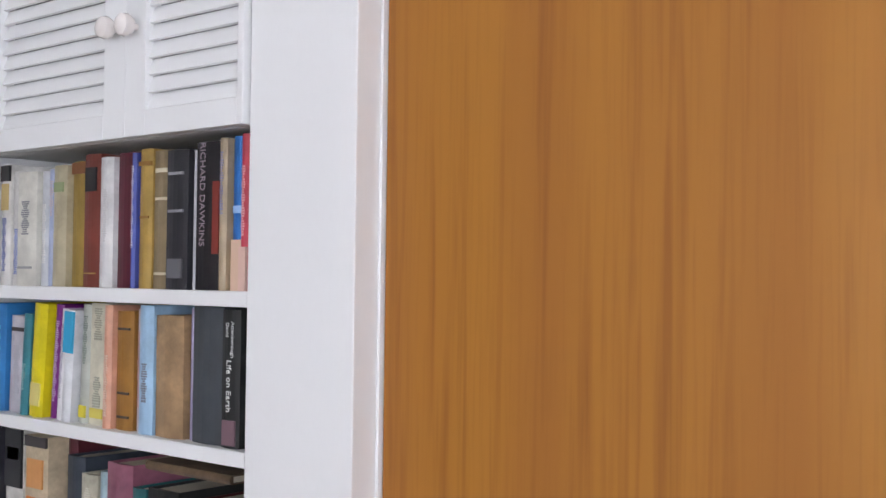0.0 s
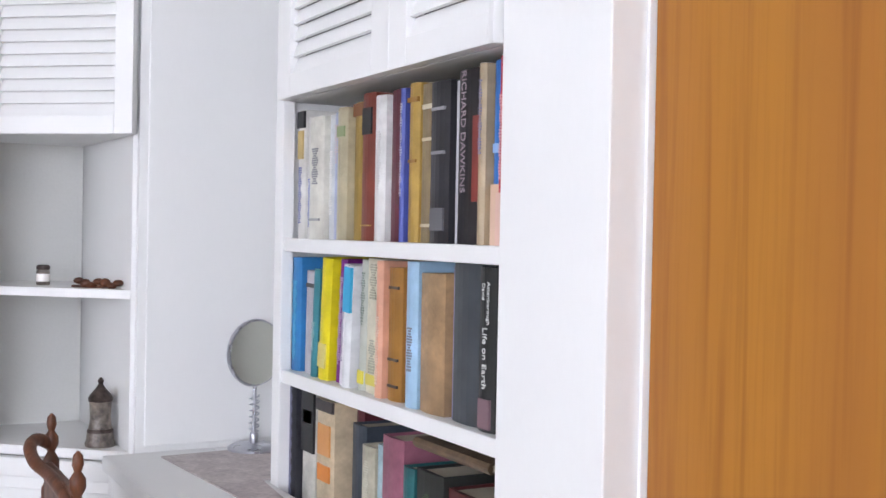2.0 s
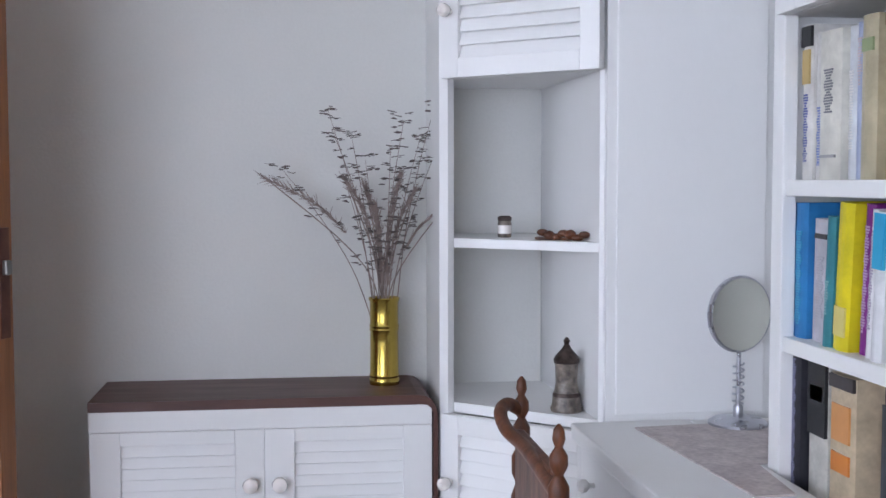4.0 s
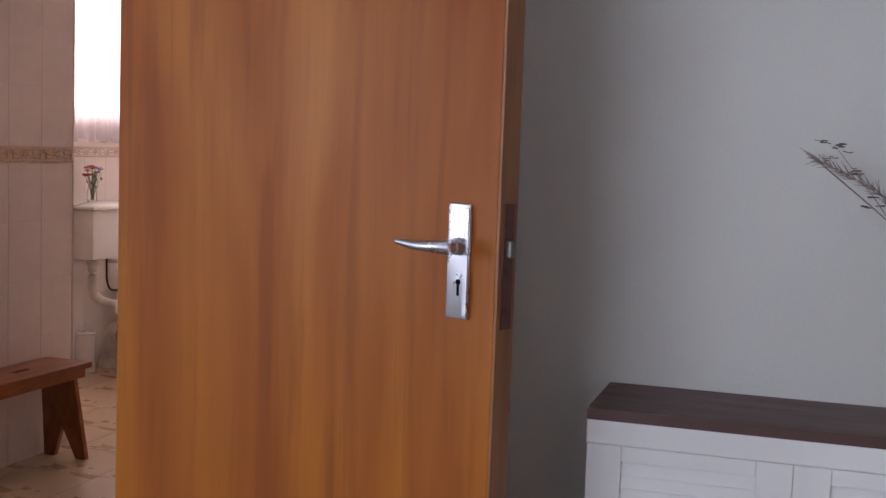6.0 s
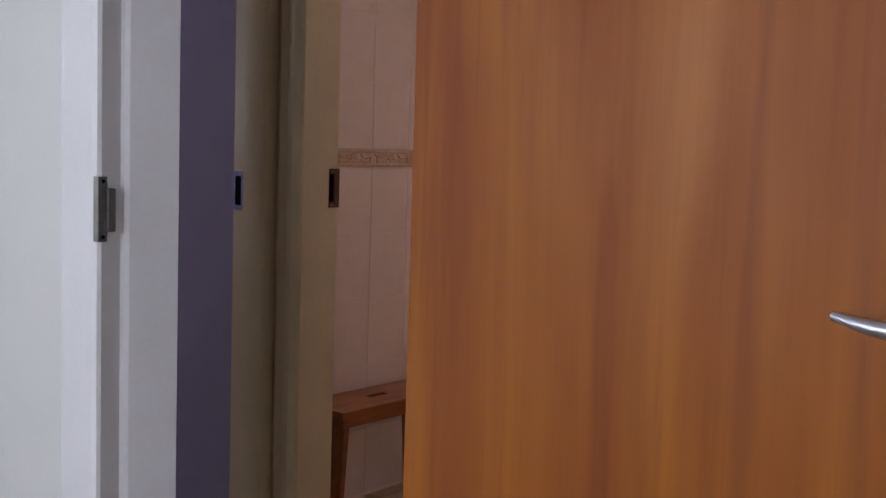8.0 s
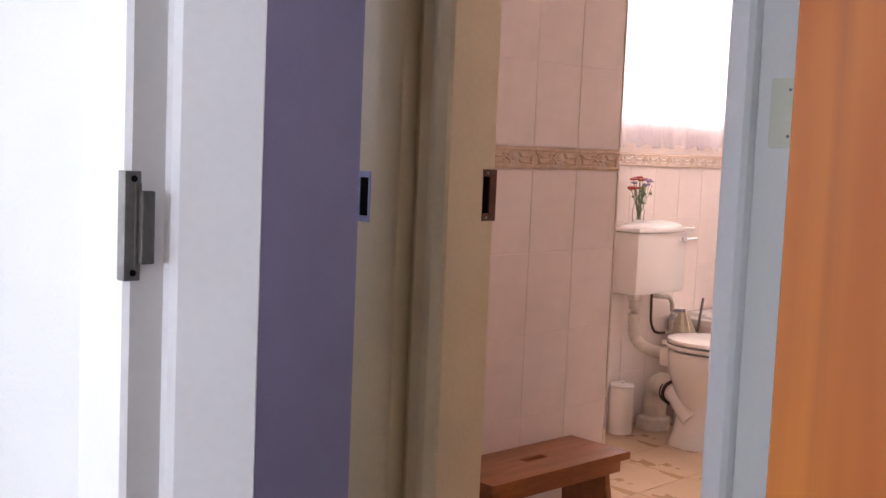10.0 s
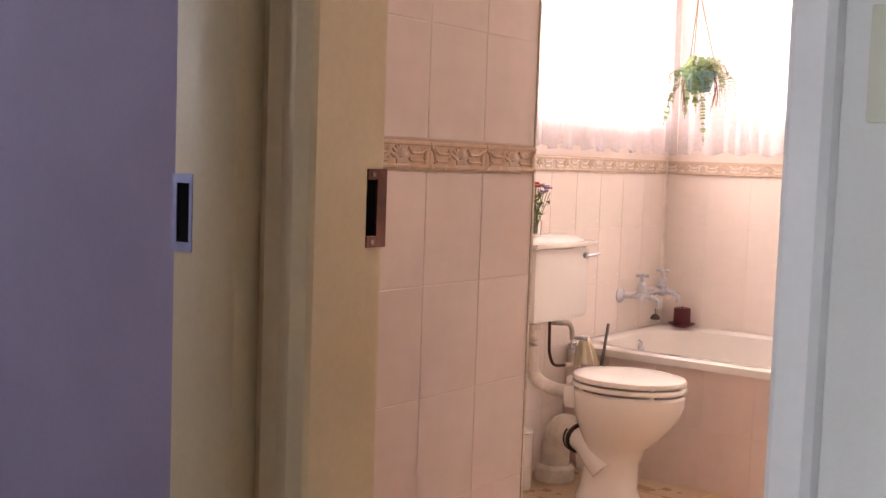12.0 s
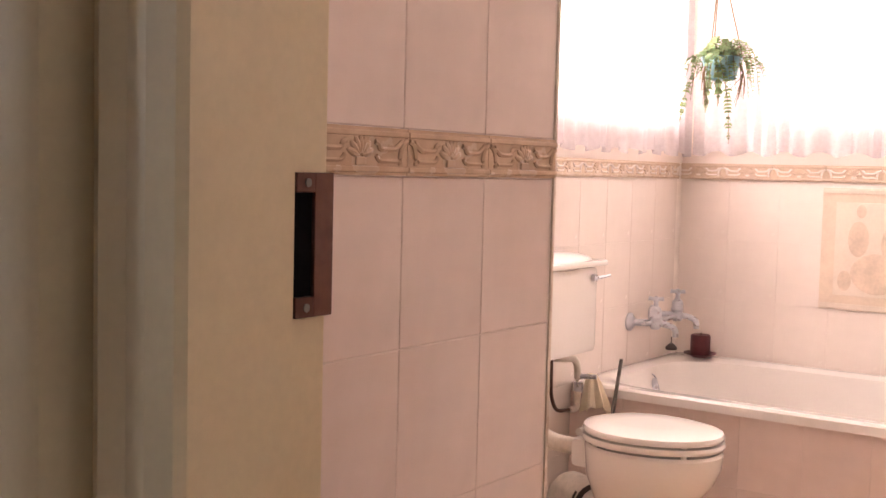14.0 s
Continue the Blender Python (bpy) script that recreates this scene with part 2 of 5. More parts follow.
def box(bm, x0, x1, y0, y1, z0, z1, bevel=0.0, m=None):
    r = bmesh.ops.create_cube(bm, size=1, matrix=Matrix.Translation(((x0 + x1) / 2, (y0 + y1) / 2, (z0 + z1) / 2)) @ Matrix.Diagonal((abs(x1 - x0), abs(y1 - y0), abs(z1 - z0), 1)))
    vs = r["verts"]
    if bevel:
        es = list({e for v in vs for e in v.link_edges})
        out = bmesh.ops.bevel(bm, geom=es, offset=bevel, segments=2, affect="EDGES", profile=0.6)
        vs = list({v for f in out["faces"] for v in f.verts} | {v for v in vs if v.is_valid})
    if m is not None:
        bmesh.ops.transform(bm, matrix=m, verts=vs)
    return bm


def B(*a, **k):
    return box(bmesh.new(), *a, **k)


def rod(bm, p0, p1, r0, r1=None, seg=12):
    p0, p1 = Vector(p0), Vector(p1)
    d = p1 - p0
    m = Matrix.Translation((p0 + p1) / 2) @ d.to_track_quat("Z", "Y").to_matrix().to_4x4()
    bmesh.ops.create_cone(bm, cap_ends=True, segments=seg, radius1=r0, radius2=r0 if r1 is None else r1, depth=d.length, matrix=m)
    return bm


def lathe(bm, profile, at=(0, 0, 0), seg=24, m=None, squash=(1, 1)):
    rings = []
    for r, z in profile:
        ring = []
        for i in range(seg):
            a = 2 * math.pi * i / seg
            p = Vector((r * math.cos(a) * squash[0], r * math.sin(a) * squash[1], z))
            ring.append(bm.verts.new((m @ p if m else p) + Vector(at)))
        rings.append(ring)
    for a, b in zip(rings, rings[1:]):
        for i in range(seg):
            bm.faces.new((a[i], a[(i + 1) % seg], b[(i + 1) % seg], b[i]))
    bm.faces.new(list(reversed(rings[0])))
    bm.faces.new(rings[-1])
    return bm


def smooth_path(pts, n=6):
    pts = [Vector(p) for p in pts]
    out = []
    for i in range(len(pts) - 1):
        p0, p1, p2, p3 = pts[max(i - 1, 0)], pts[i], pts[i + 1], pts[min(i + 2, len(pts) - 1)]
        for k in range(n):
            t = k / n
            out.append(0.5 * (2 * p1 + (p2 - p0) * t + (2 * p0 - 5 * p1 + 4 * p2 - p3) * t * t + (3 * p1 - p0 - 3 * p2 + p3) * t ** 3))
    return out + [pts[-1]]


def tube(bm, pts, r, seg=10, r_end=None, n=6):
    path = smooth_path(pts, n)
    rings = []
    for i, p in enumerate(path):
        d = path[min(i + 1, len(path) - 1)] - path[max(i - 1, 0)]
        q = d.to_track_quat("Z", "Y").to_matrix()
        k = i / (len(path) - 1)
        rr = r + ((r_end if r_end is not None else r) - r) * k
        rings.append([bm.verts.new(p + q @ Vector((rr * math.cos(2 * math.pi * j / seg), rr * math.sin(2 * math.pi * j / seg), 0))) for j in range(seg)])
    for a, b in zip(rings, rings[1:]):
        for j in range(seg):
            bm.faces.new((a[j], a[(j + 1) % seg], b[(j + 1) % seg], b[j]))
    bm.faces.new(list(reversed(rings[0])))
    bm.faces.new(rings[-1])
    return bm


def prism(bm, outline, z0, z1):
    lo, hi = [bm.verts.new((x, y, z0)) for x, y in outline], [bm.verts.new((x, y, z1)) for x, y in outline]
    n = len(outline)
    bm.faces.new(list(reversed(lo)))
    bm.faces.new(hi)
    for i in range(n):
        bm.faces.new((lo[i], lo[(i + 1) % n], hi[(i + 1) % n], hi[i]))
    return bm


def mesh_of(name, bm, material, smooth=False):
    bmesh.ops.recalc_face_normals(bm, faces=bm.faces)
    me = bpy.data.meshes.new(name)
    bm.to_mesh(me)
    bm.free()
    me.materials.append(M[material] if isinstance(material, str) else material)
    if smooth:
        me.shade_smooth()
        me.set_sharp_from_angle(angle=radians(40))
    return me


def thing(name, at, label, category, group=""):
    ob = new(name)
    ob.location = at
    return tagged(ob, label, category, group)


def part(name, bm, material, parent, label="", smooth=False):
    ob = new(name, mesh_of(name, bm, material, smooth))
    ob.parent = parent
    root = parent
    while root.parent is not None:
        root = root.parent
    if parent is root and root.type == "EMPTY":
        ob.location = -root.location
    if label:
        tagged(ob, label)
    return ob


def structure(name, bm, material, label, category, smooth=False):
    return tagged(new(name, mesh_of(name, bm, material, smooth)), label, category, kind="structure")


def solo(name, bm, material, label, category, group="", smooth=True):
    return tagged(new(name, mesh_of(name, bm, material, smooth)), label, category, group)


def writing(name, text, size, material, parent, m):
    cu = bpy.data.curves.new(name, "FONT")
    cu.body, cu.size, cu.extrude, cu.align_x, cu.align_y = text, size, 0.0004, "CENTER", "CENTER"
    tmp = bpy.data.objects.new(name, cu)
    scene.collection.objects.link(tmp)
    me = bpy.data.meshes.new_from_object(tmp.evaluated_get(bpy.context.evaluated_depsgraph_get()))
    bpy.data.objects.remove(tmp)
    me.materials.clear()
    me.materials.append(material)
    me.transform(m)
    ob = new(name, me)
    ob.parent = parent
    return ob


# ---- structure ----
H = 2.6
NY, NB = -1.15, -1.02          # bedroom north wall, both faces
EX = 3.70                      # bedroom east wall
bm = bmesh.new()
box(bm, -0.90, 0.76, NY, NB, 0, H)
box(bm, 1.64, EX + 0.15, NY, NB, 0, H)
box(bm, 0.76, 1.64, NY, NB, 2.08, H)
structure("wall_north", bm, "grey_plaster", "pale grey plastered bedroom wall with a doorway", "wall")
structure("wall_east", B(EX, EX + 0.15, -5.35, NY, 0, H), "plaster", "white plastered bedroom wall behind the fitted units", "wall")
bm = bmesh.new()
box(bm, -0.90, -0.75, -5.2, -4.25, 0, H)
box(bm, -0.90, -0.75, -2.55, NY, 0, H)
box(bm, -0.90, -0.75, -4.25, -2.55, 0, 0.92)
box(bm, -0.90, -0.75, -4.25, -2.55, 2.08, H)
structure("wall_west", bm, "plaster", "white plastered bedroom wall with a window", "wall")
bm = bmesh.new()
box(bm, -0.90, 0.25, -5.35, -5.2, 0, H)
box(bm, 2.35, EX, -5.35, -5.2, 0, H)
box(bm, 0.25, 2.35, -5.35, -5.2, 0, 0.92)
box(bm, 0.25, 2.35, -5.35, -5.2, 2.08, H)
structure("wall_south", bm, "plaster", "white plastered bedroom wall with a wide window", "wall")
structure("floor", B(-3.8, EX + 0.15, -5.35, 0.0, -0.12, 0), "carpet", "beige carpeted bedroom and lobby floor", "floor")
structure("ceiling", B(-3.8, EX + 0.15, -5.35, 4.0, H, H + 0.1), "ceiling", "white flat ceiling", "ceiling")

# lobby
bm = bmesh.new()
box(bm, -0.19, 0.09, 0.0, 0.11, 0, H)
box(bm, 0.812, 2.2, 0.0, 0.11, 0, H)
box(bm, 0.09, 0.812, 0.0, 0.11, 2.07, H)
structure("wall_lobby_north", bm, "plaster", "pale plastered lobby wall with the bathroom doorway", "wall")
structure("wall_lobby_east", B(2.2, 2.3, NB, 0.11, 0, H), "plaster", "pale plastered end wall of the lobby", "wall")
bm = bmesh.new()
box(bm, -0.11, 0.0, NB, -0.88, 0, H)
box(bm, -0.11, 0.0, -0.88, -0.05, 2.07, H)
box(bm, -0.11, 0.0, -0.05, 0.0, 0, H)
structure("wall_lobby_west", bm, "plaster", "lobby wall with a doorway to the lilac room", "wall")

# lilac room beyond the lobby
structure("wall_lilac_north", B(-3.6, -0.11, -0.066, 0.0, 0, H), "lilac", "lilac-grey painted wall in a dim room", "wall")
structure("wall_lilac_inner", B(-3.6, -0.90, -3.35, -3.2, 0, H), "lilac", "lilac-grey painted far wall of the dim room", "wall")
bm = bmesh.new()
box(bm, -3.75, -3.6, -3.35, -2.6, 0, H)
box(bm, -3.75, -3.6, -1.2, 0.0, 0, H)
box(bm, -3.75, -3.6, -2.6, -1.2, 0, 1.42)
box(bm, -3.75, -3.6, -2.6, -1.2, 2.1, H)
structure("wall_lilac_west", bm, "lilac", "lilac-grey wall with a window", "wall")

# bathroom
BW, BN = -1.12, 3.69
structure("bathroom_floor", B(BW - 0.13, 2.3, 0.0, BN + 0.13, -0.12, -0.006), "grout", "bathroom floor bed with honey-coloured tiles", "floor")
TW = structure("wall_tiled_near", B(BW, -0.198, 0.11, 1.037, 0, H), "grout", "projecting wall clad in blush glazed tiles, coloured in a shaded tone", "wall")
bm = bmesh.new()
box(bm, BW - 0.13, BW - 0.002, 0.11, 2.0, 0, H)
box(bm, BW - 0.13, BW - 0.002, 3.62, BN + 0.13, 0, H)
box(bm, BW - 0.13, BW - 0.002, 2.0, 3.62, 0, 1.42)
box(bm, BW - 0.13, BW - 0.002, 2.0, 3.62, 2.28, H)
WW = structure("wall_bath_west", bm, "grout_lit", "tiled bathroom wall coloured in a daylit tone, with a bright window", "wall")
bm = bmesh.new()
box(bm, BW - 0.002, -0.75, BN + 0.002, BN + 0.13, 0, H)
box(bm, 0.70, 2.2, BN + 0.002, BN + 0.13, 0, H)
box(bm, -0.75, 0.70, BN + 0.002, BN + 0.13, 0, 1.42)
box(bm, -0.75, 0.70, BN + 0.002, BN + 0.13, 2.28, H)
WN = structure("wall_bath_north", bm, "grout_lit", "tiled bathroom wall coloured in a daylit tone, with a bright window and a mural", "wall")
structure("wall_bath_east", B(2.2, 2.3, 0.11, BN + 0.13, 0, H), "tile_lit", "plain pale bathroom wall", "wall")


def window(name, axis, wall, a0, a1, z0, z1, depth, label):
    """A casement in an opening: axis 'x' for a wall of constant x."""
    w = tagged(new(name), label, "window", kind="structure")

    def bit(bm, p0, p1, q0, q1, d0, d1):
        if axis == "x":
            box(bm, wall + d0, wall + d1, p0, p1, q0, q1, 0.003)
        else:
            box(bm, p0, p1, wall + d0, wall + d1, q0, q1, 0.003)
        return bm
    f = bmesh.new()
    t = 0.035
    bit(f, a0, a0 + t, z0, z1, depth, depth + 0.04)
    bit(f, a1 - t, a1, z0, z1, depth, depth + 0.04)
    bit(f, a0 + t, a1 - t, z0, z0 + t, depth, depth + 0.04)
    bit(f, a0 + t, a1 - t, z1 - t, z1, depth, depth + 0.04)
    mid = (a0 + a1) / 2
    bit(f, mid - 0.018, mid + 0.018, z0 + t, z1 - t, depth, depth + 0.04)
    part("window_frame", f, "white_steel", w)
    for p0, p1 in ((a0 + t, mid - 0.018), (mid + 0.018, a1 - t)):
        g = part("pane", bit(bmesh.new(), p0 - 0.004, p1 + 0.004, z0 + t - 0.004, z1 - t + 0.004, depth + 0.017, depth + 0.022), "glass", w)
        g.visible_shadow = False
    return w


window("window_1", "x", -0.90, -4.25, -2.55, 0.92, 2.08, 0.05, "white framed bedroom window")
window("window_2", "y", -5.35, 0.25, 2.35, 0.92, 2.08, 0.05, "wide white framed bedroom window")
window("window_3", "x", BW - 0.13, 2.0, 3.62, 1.42, 2.28, 0.03, "white framed bathroom window behind a sheer curtain")
window("window_4", "y", BN + 0.13, -0.75, 0.70, 1.42, 2.28, -0.07, "white framed bathroom window over the bath")
window("window_5", "x", -3.75, -2.6, -1.2, 1.42, 2.1, 0.05, "bright window of the dim room with cross bars")
for nm, bmx in (("backdrop_west", B(-2.2, -2.19, 0.8, 4.8, 0.5, 3.4)), ("backdrop_north", B(-2.0, 2.0, 4.6, 4.61, 0.5, 3.4)), ("backdrop_lilac", B(-4.5, -4.49, -3.6, 0, 0.5, 3.0))):
    structure(nm, bmx, "sky_glow", "blank bright daylight outside the window", "sky")

# steel door frames: moulded jambs with a rebate
d1 = tagged(new("door_1"), "white enamelled steel door frame of the bedroom", "door frame", kind="structure")
bm = prism(bmesh.new(), [(0.622, NY - 0.004), (0.632, NY - 0.030), (0.660, NY - 0.042), (0.79, NY - 0.078), (0.809, NY - 0.080), (0.814, NY - 0.074), (0.812, NY - 0.034), (0.820, NY - 0.032), (0.827, NY - 0.026), (0.864, NY + 0.050), (0.858, NY + 0.056), (0.70, NB + 0.012), (0.70, NY + 0.004), (0.622, NY + 0.002)], 0, 2.04)
part("jamb", bm, "white_steel", d1)
bm = prism(bmesh.new(), [(1.80, NY - 0.012), (1.79, NY - 0.03), (1.64, NY - 0.036), (1.615, NY - 0.03), (1.615, NY + 0.012), (1.58, NY + 0.016), (1.575, NY + 0.022), (1.575, NB + 0.004), (1.64, NB + 0.012), (1.64, NY + 0.004), (1.80, NY + 0.002)], 0, 2.04)
part("jamb", bm, "white_steel", d1)
part("head", B(0.565, 1.80, NY - 0.034, NB + 0.01, 2.04, 2.10, 0.006), "white_steel", d1)
plate = part("strike_plate", box(B(0.803, 0.817, NY - 0.083, NY - 0.0795, 1.091, 1.203, 0.001), 0.8135, 0.8170, NY - 0.081, NY - 0.0645, 1.091, 1.203, 0.001), "steel", d1, "dull grey steel strike plate")
part("keeper", box(B(0.8140, 0.8250, NY - 0.068, NY - 0.0525, 1.108, 1.183, 0.002), 0.8135, 0.8180, NY - 0.072, NY - 0.064, 1.100, 1.192, 0.002), "steel", plate)
for z in (1.099, 1.195):
    part("screw", rod(bmesh.new(), (0.8165, NY - 0.073, z), (0.8180, NY - 0.073, z), 0.0035), "black", plate)

d2 = tagged(new("door_2"), "cream enamelled steel door frame of the bathroom", "door frame", kind="structure")
bm = prism(bmesh.new(), [(0.004, -0.026), (0.03, -0.042), (0.055, -0.036), (0.085, -0.044), (0.112, -0.040), (0.118, -0.032), (0.118, 0.078), (0.112, 0.081), (0.112, 0.122), (0.06, 0.122), (0.06, 0.0), (0.004, 0.0)], 0, 2.04)
part("jamb", bm, "cream_steel", d2)
bm = prism(bmesh.new(), [(0.832, -0.002), (0.830, -0.022), (0.822, -0.032), (0.790, -0.034), (0.783, -0.028), (0.783, 0.078), (0.79, 0.081), (0.79, 0.122), (0.828, 0.122), (0.828, 0.0)], 0, 2.04)
part("jamb", bm, "white_steel", d2)
part("head", B(0.06, 0.83, -0.034, 0.122, 2.04, 2.09, 0.005), "cream_steel", d2)
sp = part("strike_plate", box(box(B(0.1125, 0.1195, 0.101, 0.1235, 1.077, 1.194, 0.0008), 0.1125, 0.1195, 0.0795, 0.101, 1.178, 1.194, 0.0008), 0.1125, 0.1195, 0.0795, 0.101, 1.077, 1.094, 0.0008), "copper_brown", d2, "brown lacquered strike plate")
part("slot", B(0.1122, 0.1160, 0.0795, 0.101, 1.094, 1.178), "black", sp)
for z in (1.085, 1.186):
    part("screw", rod(bmesh.new(), (0.1190, 0.092, z), (0.1203, 0.092, z), 0.0036), "steel", sp)

d3 = tagged(new("door_3"), "cream enamelled steel door frame of the lilac room", "door frame", kind="structure")
bm = prism(bmesh.new(), [(0.0, -0.003), (0.004, -0.026), (0.010, -0.05), (0.008, -0.078), (0.0, -0.084), (-0.078, -0.084), (-0.081, -0.078), (-0.125, -0.078), (-0.125, -0.05), (0.0, -0.05)], 0, 2.04)
part("jamb", bm, "cream_steel", d3, smooth=True)
part("jamb", prism(bmesh.new(), [(0.012, -0.95), (0.012, -0.86), (0.0, -0.85), (-0.125, -0.85), (-0.125, -0.88), (0.0, -0.88), (0.0, -0.95)], 0, 2.04), "cream_steel", d3)
part("head", B(-0.125, 0.012, -0.95, -0.05, 2.04, 2.09, 0.005), "cream_steel", d3)
sp = part("strike_plate", box(box(box(B(-0.086, -0.079, -0.0845, -0.0785, 1.062, 1.178), -0.124, -0.114, -0.0845, -0.0785, 1.062, 1.178), -0.114, -0.086, -0.0845, -0.0785, 1.164, 1.178), -0.114, -0.086, -0.0845, -0.0785, 1.062, 1.076), "lilac_steel", d3, "lilac painted strike plate")
part("slot", B(-0.114, -0.086, -0.0825, -0.0785, 1.076, 1.164), "black", sp)

# ---- bedroom: open bedroom door ----
hinge, free = Vector((1.580, -1.328, 0)), Vector((2.343, -1.640, 0))
along = (free - hinge).normalized()
LW = (free - hinge).length
turn = Matrix.Translation(hinge) @ Matrix.Rotation(math.atan2(along.y, along.x), 4, "Z")
leaf = thing("bedroom_door", hinge, "brown veneered flush door, wide open, with chrome lever handle", "door")


def on_leaf(bm):
    bmesh.ops.transform(bm, matrix=turn, verts=bm.verts)
    return bm


part("leaf", on_leaf(B(0, LW, 0.0, 0.04, 0.008, 2.03, 0.002)), "leaf_veneer", leaf)
part("edge_strip", on_leaf(B(LW - 0.001, LW + 0.004, 0.001, 0.039, 0.008, 2.03, 0.001)), "leaf_edge", leaf, "dark timber edge lipping")
px = LW - 0.0555
hp = part("handle_plate", on_leaf(B(px - 0.0205, px + 0.0165, -0.006, 0.0, 1.067, 1.219, 0.003)), "chrome", leaf, "chrome handle plate", True)
part("bevel_edge", on_leaf(B(px + 0.0080, px + 0.0155, -0.008, -0.005, 1.071, 1.214, 0.0012)), "chrome", hp)
part("keyhole", on_leaf(rod(B(px - 0.0018, px + 0.0018, -0.0068, -0.005, 1.098, 1.115), (px, -0.0068, 1.116), (px, -0.005, 1.116), 0.004)), "black", hp)
bm = bmesh.new()
rod(bm, (px, -0.004, 1.163), (px, -0.022, 1.163), 0.0125, 0.0105, 20)
rod(bm, (px, -0.022, 1.163), (px, -0.038, 1.163), 0.0095, 0.0095, 20)
part("lever_neck", on_leaf(bm), "chrome", leaf, "worn chrome lever neck", True)
bm = tube(bmesh.new(), [(px + 0.008, -0.034, 1.163), (px - 0.010, -0.039, 1.163), (px - 0.044, -0.040, 1.162), (px - 0.082, -0.038, 1.165)], 0.0110, 14, 0.0036)
part("lever", on_leaf(bm), "chrome", leaf, "chrome lever", True)
fp = part("lock_faceplate", on_leaf(B(LW + 0.0035, LW + 0.0055, 0.009, 0.031, 1.058, 1.222, 0.0005)), "copper_brown", leaf, "dark steel lock plate in the door edge")
part("latch", on_leaf(B(LW + 0.004, LW + 0.014, 0.013, 0.027, 1.152, 1.174, 0.003)), "steel", fp)
for z in (0.25, 1.75):
    part("hinge", rod(B(1.56, 1.60, -1.32, NY - 0.03, z - 0.05, z + 0.05), (1.575, -1.29, z - 0.05), (1.575, -1.29, z + 0.05), 0.008), "steel", leaf)


# ---- louvred fronts ----
def louvre_door(parent, frame_m, w, h, z0, knob=None, slat=0.022, stile=0.05, foot=0.045, material="white_wood", knob_r=0.014, far_stile=None):
    """A louvred door in its own axes: u along the front, v out of the front, seated by frame_m."""
    def seat(bm):
        bmesh.ops.transform(bm, matrix=frame_m, verts=bm.verts)
        return bm
    end = w - (stile if far_stile is None else far_stile)
    bm = bmesh.new()
    box(bm, 0.0002, stile, 0, 0.018, z0, z0 + h, 0.0012)
    box(bm, end, w - 0.0002, 0, 0.018, z0, z0 + h, 0.0015)
    box(bm, stile, end, 0, 0.018, z0, z0 + foot, 0.0015)
    box(bm, stile, end, 0, 0.018, z0 + h - foot, z0 + h, 0.0015)
    d = part("door", seat(bm), material, parent)
    n = int((h - 2 * foot) / slat)
    for i in range(n):
        z = z0 + foot + (i + 0.5) * (h - 2 * foot) / n
        part("slat", seat(B(stile - 0.004, end + 0.004, -0.0125, 0.0125, -0.0024, 0.0024, 0.0, m=Matrix.Translation((0, 0.006, z)) @ Matrix.Rotation(radians(-69), 4, "X"))), material, d)
    # added dark sheet: draws the shade between the slats as colour
    part("shade_backing", seat(B(stile, end, -0.012, -0.008, z0 + foot, z0 + h - foot)), "shade_wood", d)
    if knob:
        ku, kz = knob
        k = Matrix.Translation((ku, 0.018, kz)) @ Matrix.Rotation(radians(-90), 4, "X")
        part("knob", seat(lathe(bmesh.new(), [(0.005, 0), (0.005, 0.008), (knob_r * 0.8, 0.012), (knob_r, 0.02), (knob_r * 0.9, 0.028), (knob_r * 0.4, 0.033)], seg=18, m=k)), "ceramic", d, "round white knob", True)
    return d


def face_matrix(a, b):
    """u runs from a to b, v points to the right-hand side of that way turned outwards."""
    u = (Vector((b[0], b[1], 0)) - Vector((a[0], a[1], 0))).normalized()
    v = Vector((u.y, -u.x, 0))
    m = Matrix.Identity(4)
    m.col[0][:3], m.col[1][:3], m.col[2][:3], m.col[3][:3] = u, v, (0, 0, 1), (a[0], a[1], 0)
    return m


# ---- bookcase ----
BX, Y0, Y1 = 3.43, -1.885, -2.585
bc = thing("bookcase", (BX, (Y0 + Y1) / 2, 0), "white painted built-in bookcase with louvred top cupboards", "bookcase")
part("side_panel", box(B(BX, EX, Y0 - 0.018, Y0, 0, 2.4, 0.001), BX - 0.004, BX + 0.016, Y0 - 0.032, Y0 + 0.002, 0, 2.4, 0.002), "white_wood", bc)
part("side_panel", B(BX + 0.002, EX, Y1, Y1 + 0.006, 0, 2.4), "white_wood", bc)
part("back_panel", B(EX - 0.06, EX - 0.045, Y1 + 0.006, Y0 - 0.018, 0, 2.4), "white_wood", bc)
for z in (1.29, 1.08, 0.80):
    part("shelf", B(BX, EX - 0.06, Y1 + 0.006, Y0 - 0.032 if z > 1.2 else Y0 - 0.018, z - 0.021, z, 0.002), "white_wood", bc)
part("cupboard_floor", B(BX + 0.004, EX - 0.06, Y1 + 0.006, Y0 - 0.018, 1.508, 1.524), "white_wood", bc)
part("plinth_panel", B(BX, BX + 0.018, Y1 + 0.006, Y0 - 0.018, 0, 0.775), "white_wood", bc)
part("top_panel", B(BX, EX - 0.06, Y1 + 0.006, Y0 - 0.018, 2.385, 2.40), "white_wood", bc)
mid = -2.322
fm = face_matrix((BX + 0.002, Y0 - 0.032), (BX + 0.002, mid))
wl = abs(mid - (Y0 - 0.032))
louvre_door(bc, fm, wl, 0.84, 1.508, (wl - 0.022, 1.667), slat=0.0245, stile=0.054, foot=0.036, knob_r=0.017)
